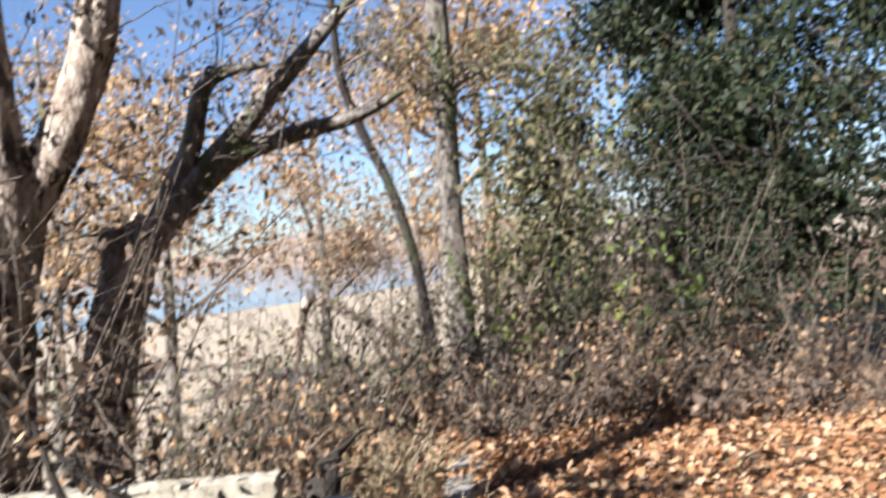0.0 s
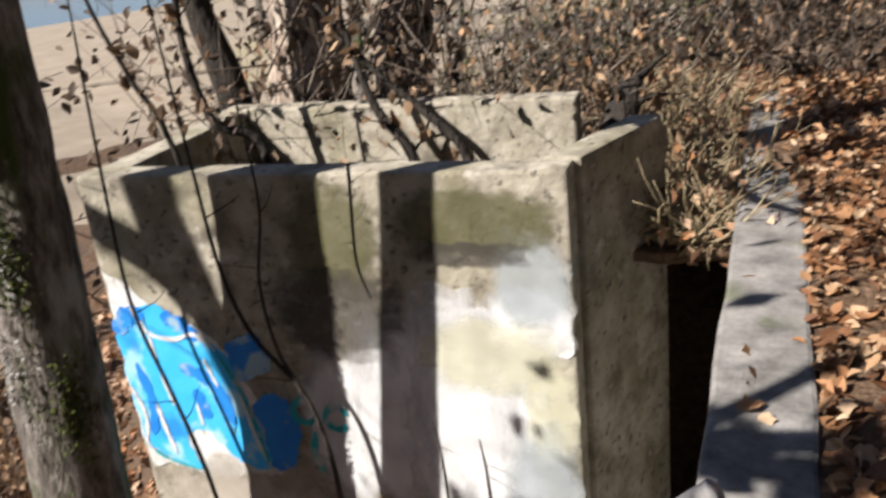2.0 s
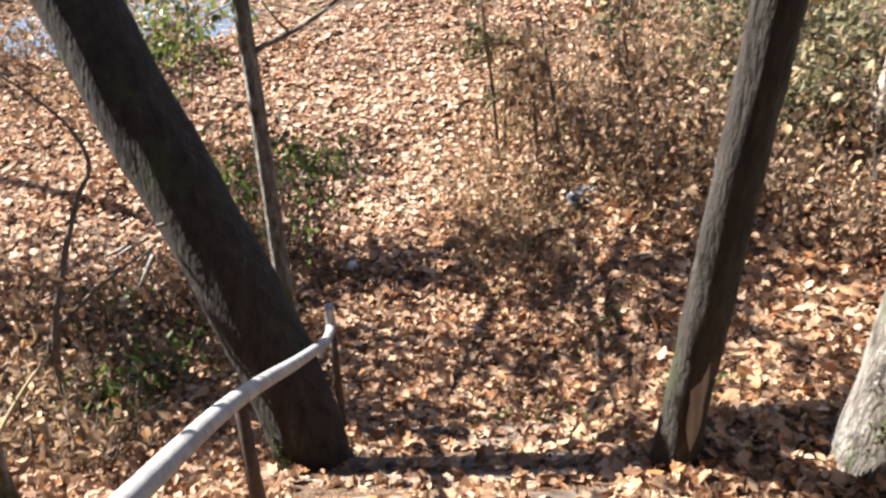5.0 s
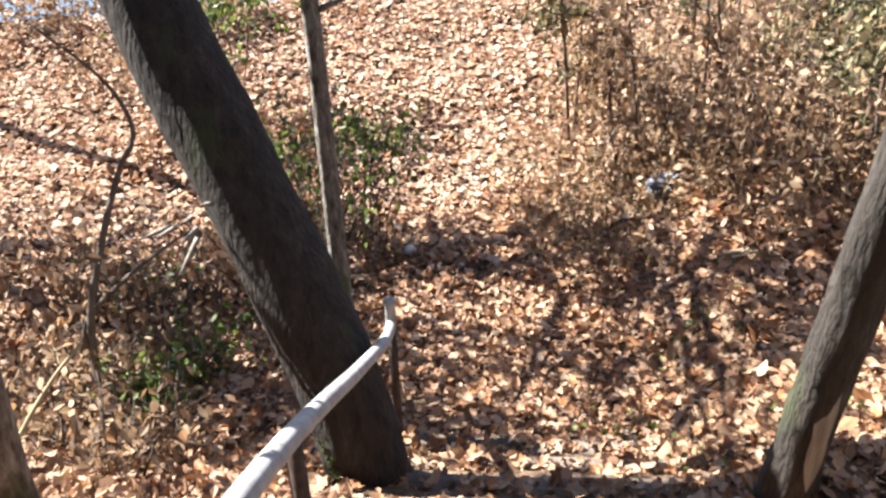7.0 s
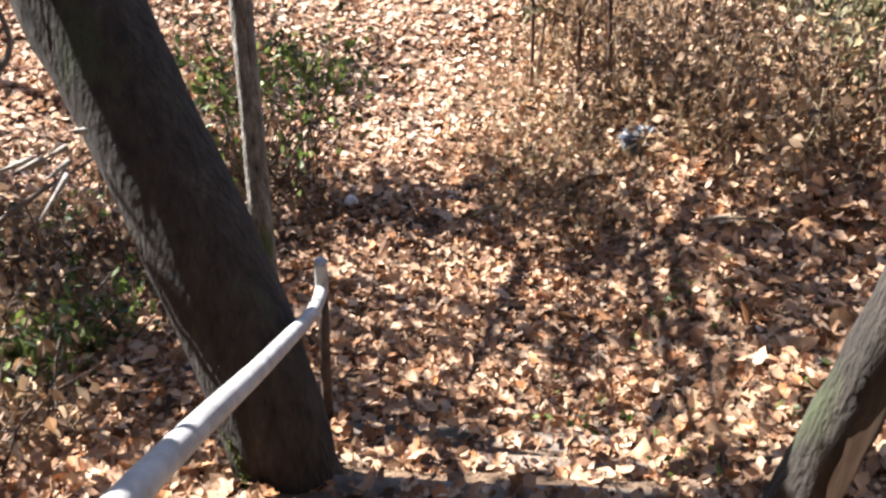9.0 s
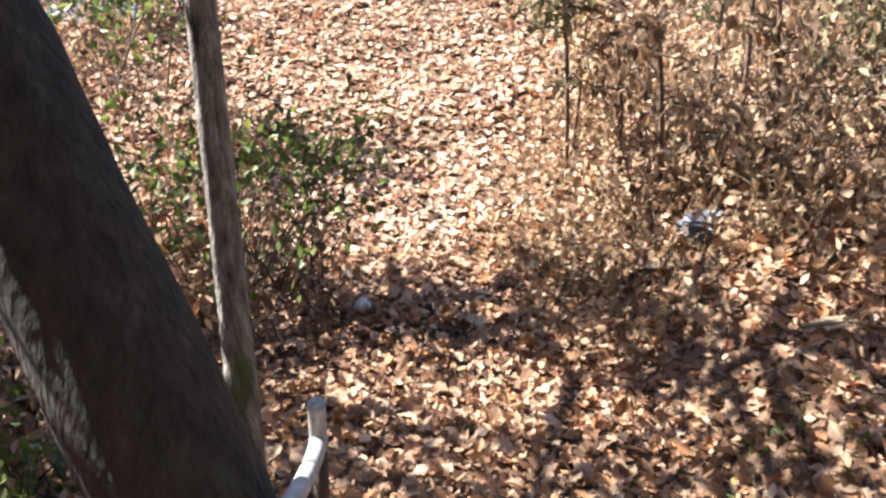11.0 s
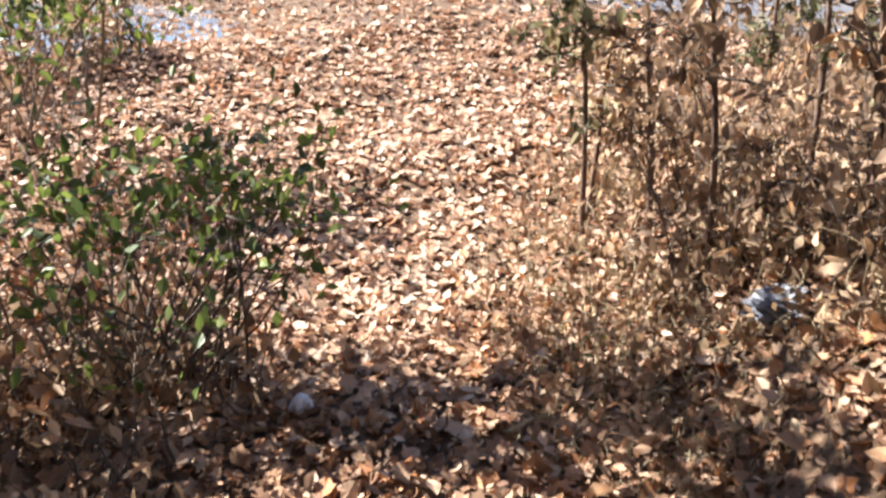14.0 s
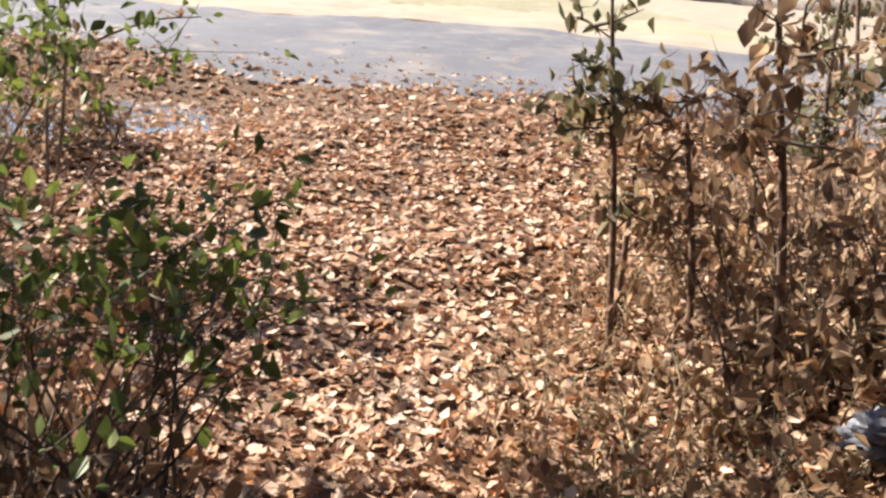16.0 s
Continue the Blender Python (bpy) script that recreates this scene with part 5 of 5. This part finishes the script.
tufts("lichen", AX, 0.19, [(-0.8, -1.3, 0.35), (-1.3, -1.1, 0.3), (-1.6, -0.1, 0.5), (-1.9, 0.5, 0.5)], LICHEN, stout, "pale lichen on the bark", 130, 0.022, 6)
tufts("moss", ([-3.9, -4.07, -4.39, -4.775], [0.14, 0.03, -0.16, -0.395], [-2.28, -1.9, -1.4, -0.8]), 0.206, [(-1.6, -2.05, 0.4), (-2.0, -1.8, 0.4), (-1.3, -2.2, 0.35)], MOSS, lean_tree, "yellow-green moss at the foot of the trunk", 380, 0.022, 8)
g = Geo()
for k in range(7):
    r = np.random.default_rng(600 + k)
    p0 = np.array([-4.62, -0.47, -0.98]) + r.normal(0, 0.02, 3)
    d = np.array([0.2, -0.5, 0.05]) + r.normal(0, 0.35, 3)
    add_tube(g, [p0 + d * 0.2, p0 + d * 0.26, p0 + d * r.uniform(0.3, 0.38)], [0.014, 0.01, 0.003], sides=5, n=5)
part("snag", g, WOOD, lean_tree, "splintered pale snag of a broken branch")


def stick(pts, rr, label, mat=TWIG, name="vine", category="vine", group="", leaves=0, seed=0, leaf=LEAF_BROWN):
    top = thing(name, pts[0], label, category, group)
    g = Geo()
    add_tube(g, pts, rr, sides=7, n=26, ridge=0.04, seed=seed)
    part("stem", g, mat, top)
    rng = np.random.default_rng(seed)
    tw = limb_twigs(rng, pts, rr[0] * 0.4, 0.22, 5, 1)
    g = Geo()
    for p, r in tw:
        add_tube(g, p, r, sides=4, n=5)
    tagged(part("branchwork", g, mat, top), kind="stuff")
    if leaves:
        h = Geo()
        src = np.concatenate([smooth_path(p, 8) for p, _ in tw])
        add_leaves(h, src[rng.integers(0, len(src), leaves)] + rng.normal(0, 0.03, (leaves, 3)), 0.08, OVATE, 0.9, 0.6, rng=rng)
        tagged(part("foliage", h, leaf, top, smooth=False), kind="stuff")
    return top


VG = "thin vines before the painted wall"
stick([(-1.9, 3.05, -1.95), (-1.9, 3.1, -1.49), (-1.85, 3.1, -1.11), (-1.87, 3.1, -0.77), (-1.95, 3.1, -0.49), (-2.14, 3.1, -0.24), (-2.23, 3.1, 0.07), (-2.26, 3.1, 0.47), (-2.3, 3.1, 1.2)], [0.013, 0.013, 0.012, 0.012, 0.011, 0.01, 0.009, 0.007, 0.004], "dark woody vine rising before the painted wall", mat=BARK_DARK, group=VG, seed=21)
stick([(-1.95, 3.1, -0.49), (-2.03, 3.1, -0.3), (-2.06, 3.11, 0.0), (-2.0, 3.12, 0.35), (-2.02, 3.12, 0.8)], [0.009, 0.008, 0.007, 0.006, 0.003], "dark woody vine rising before the painted wall", mat=BARK_DARK, group=VG, seed=24)
stick([(-2.47, 3.0, -1.95), (-2.49, 3.1, -1.64), (-2.52, 3.1, -1.05), (-2.62, 3.1, -0.56), (-2.72, 3.1, -0.13), (-2.71, 3.1, 0.43), (-2.66, 3.1, 1.2)], [0.012, 0.012, 0.011, 0.01, 0.009, 0.007, 0.004], "thin dark vine rising before the painted wall", mat=BARK_DARK, group=VG, seed=22)
stick([(-1.42, 3.05, -1.95), (-1.4, 3.1, -1.39), (-1.34, 3.1, -1.09), (-1.34, 3.1, -0.79), (-1.36, 3.1, -0.6)], [0.008, 0.008, 0.007, 0.006, 0.003], "short dark vine rising before the painted wall", mat=BARK_DARK, group=VG, seed=23)
stick([(-1.6, 3.15, 0.5), (-1.59, 3.12, 0.42), (-1.6, 3.1, 0.12), (-1.56, 3.1, -0.05)], [0.007, 0.007, 0.006, 0.003], "thin dark vine hanging over the painted wall", mat=BARK_DARK, group=VG, seed=25)
CG = "dead branches leaning out of the chamber"
stick([(-2.4, 4.0, -0.4), (-2.55, 4.17, 0.29), (-2.77, 4.08, 0.48), (-2.86, 4.09, 0.89), (-2.85, 4.13, 1.28), (-2.8, 4.1, 1.9)], [0.03, 0.028, 0.026, 0.02, 0.016, 0.008], "dark crooked branch leaning out of the chamber", BARK_DARK, "branch", "branch", CG, 40, 31)
stick([(-2.6, 3.7, -0.4), (-2.78, 3.7, 0.49), (-2.89, 3.68, 0.75), (-3.0, 3.63, 1.13), (-3.04, 3.61, 1.5)], [0.016, 0.015, 0.013, 0.01, 0.005], "thin dark branch leaning out of the chamber", BARK_DARK, "branch", "branch", CG, 25, 32)
stick([(-1.62, 4.25, -0.4), (-1.77, 4.3, 0.2), (-1.95, 4.3, 0.48), (-2.1, 4.35, 0.95)], [0.035, 0.032, 0.025, 0.012], "dark crooked branch leaning out of the chamber", BARK_DARK, "branch", "branch", CG, 25, 33)
stick([(-1.4, 4.3, -0.4), (-1.51, 4.39, 0.17), (-1.73, 4.38, 0.43), (-1.95, 4.35, 0.65), (-2.2, 4.3, 1.0)], [0.03, 0.028, 0.022, 0.016, 0.008], "dark crooked branch leaning out of the chamber", BARK_DARK, "branch", "branch", CG, 30, 34)
LG = "bare saplings on the slope"
stick([(-5.3, -1.38, -2.75), (-5.35, -1.34, -2.07), (-5.65, -1.2, -1.65), (-5.84, -1.06, -1.35), (-5.95, -0.95, -1.16), (-6.05, -1.07, -0.87), (-6.1, -1.38, -0.53)], [0.026, 0.024, 0.02, 0.018, 0.014, 0.01, 0.006], "crooked bare sapling on the leafy slope", TWIG, "sapling", "sapling", LG, 20, 35)
stick([(-5.33, -1.4, -2.2), (-5.39, -1.33, -2.02), (-5.57, -1.03, -1.85), (-5.72, -0.66, -1.7)], [0.02, 0.018, 0.014, 0.006], "dead branch propped against the slope", TWIG, "branch", "branch", "", 12, 36)
stick([(-4.1, -1.62, -2.2), (-4.2, -1.5, -1.85), (-4.41, -1.32, -1.66), (-4.6, -1.2, -1.62)], [0.014, 0.013, 0.01, 0.006], "fallen stick on the leafy slope", STRAW, "branch", "branch", "", 0, 37)
stick([(-11.4, -0.5, -2.8), (-11.55, -0.5, -2.2), (-11.5, -0.48, -1.85), (-11.45, -0.46, -1.2), (-11.3, -0.4, -0.5)], [0.014, 0.013, 0.012, 0.01, 0.006], "thin bare sapling beside the puddle", TWIG, "sapling", "sapling", LG, 30, 38, leaf=LEAF_GREEN)
stick([(-10.9, -0.9, -3.0), (-10.75, -0.5, -2.2), (-10.6, -0.1, -1.75), (-10.5, 0.3, -1.55), (-10.45, 0.62, -1.5)], [0.014, 0.012, 0.01, 0.007, 0.004], "thin arching sapling with a few orange leaves by the puddle", TWIG, "sapling", "sapling", LG, 26, 61, leaf=LEAF_TAN)
stick([(-10.8, -0.4, -3.0), (-10.65, -0.25, -2.2), (-10.6, -0.2, -1.5), (-10.5, -0.25, -0.9)], [0.012, 0.011, 0.008, 0.004], "thin upright sapling with green leaves by the puddle", TWIG, "sapling", "sapling", LG, 40, 62, leaf=LEAF_GREEN)
stick([(0.35, 7.76, -0.02), (0.72, 7.78, 0.06), (0.85, 7.8, 0.22), (1.05, 7.9, 0.5)], [0.11, 0.1, 0.08, 0.05], "dark rotten stump leaning at the edge of the leaves", BARK_DARK, "stump", "stump", "", 0, 39)
stick([(-1.95, 11.0, 0.2), (-1.69, 10.86, 0.99), (-1.2, 10.9, 0.75), (-0.69, 10.92, 0.4), (-0.3, 10.9, -0.4)], [0.06, 0.07, 0.07, 0.06, 0.05], "fallen dead limb caught in the brush", BARK_PALE, "branch", "branch", "", 0, 40)
stick([(-0.8, 4.85, -0.3), (-0.79, 4.88, 0.15), (-0.72, 4.95, 0.42)], [0.13, 0.11, 0.06], "dark broken stump behind the chamber wall", BARK_DARK, "stump", "stump", "", 30, 41)
for k, (bx, by, bl, ba) in enumerate([(-8.0, 2.2, 0.5, 0.9), (-7.3, 2.3, 0.6, 2.8), (-5.4, 2.6, 0.4, 1.2), (1.6, 5.2, 0.4, 0.9), (-6.6, 1.6, 0.3, 2.0)]):
    c, sn = math.cos(ba), math.sin(ba)
    stick([(bx, by, z_at(bx, by) + 0.05), (bx + bl * 0.5 * c, by + bl * 0.5 * sn, z_at(bx + bl * 0.5 * c, by + bl * 0.5 * sn) + 0.08), (bx + bl * c, by + bl * sn, z_at(bx + bl * c, by + bl * sn) + 0.05)],
          [0.012, 0.01, 0.006], "dead twig lying among the fallen leaves", STRAW, "fallen_stick", "stick", "fallen sticks", 0, 50 + k)


litter("leaf_litter", "small broken leaf crumbs trodden into the steps and the slope", -8.0, -0.4, -1.2, 3.2, 420, 0.042, LEAF_DRY, 211, off_walls, lift=0.02, tilt=0.6)
litter("leaf_litter", "large orange leaves scattered beside the path", -8.0, -3.4, 1.6, 4.6, 14, 0.13, LEAF_UPPER, 207, off_walls, lift=0.03)
litter("leaf_litter", "dry fallen leaves around the head of the steps", -0.2, 5.5, -4.0, 0.4, 130, 0.085, LEAF_UPPER, 208)
litter("leaf_litter", "dry fallen leaves on the slope beyond the steps", -13.0, -0.2, -7.0, -3.0, 110, 0.095, LEAF_DRY, 209)
litter("leaf_litter", "dry fallen leaves under the far thicket", -13.0, -3.0, 5.0, 8.5, 90, 0.095, LEAF_DRY, 210)
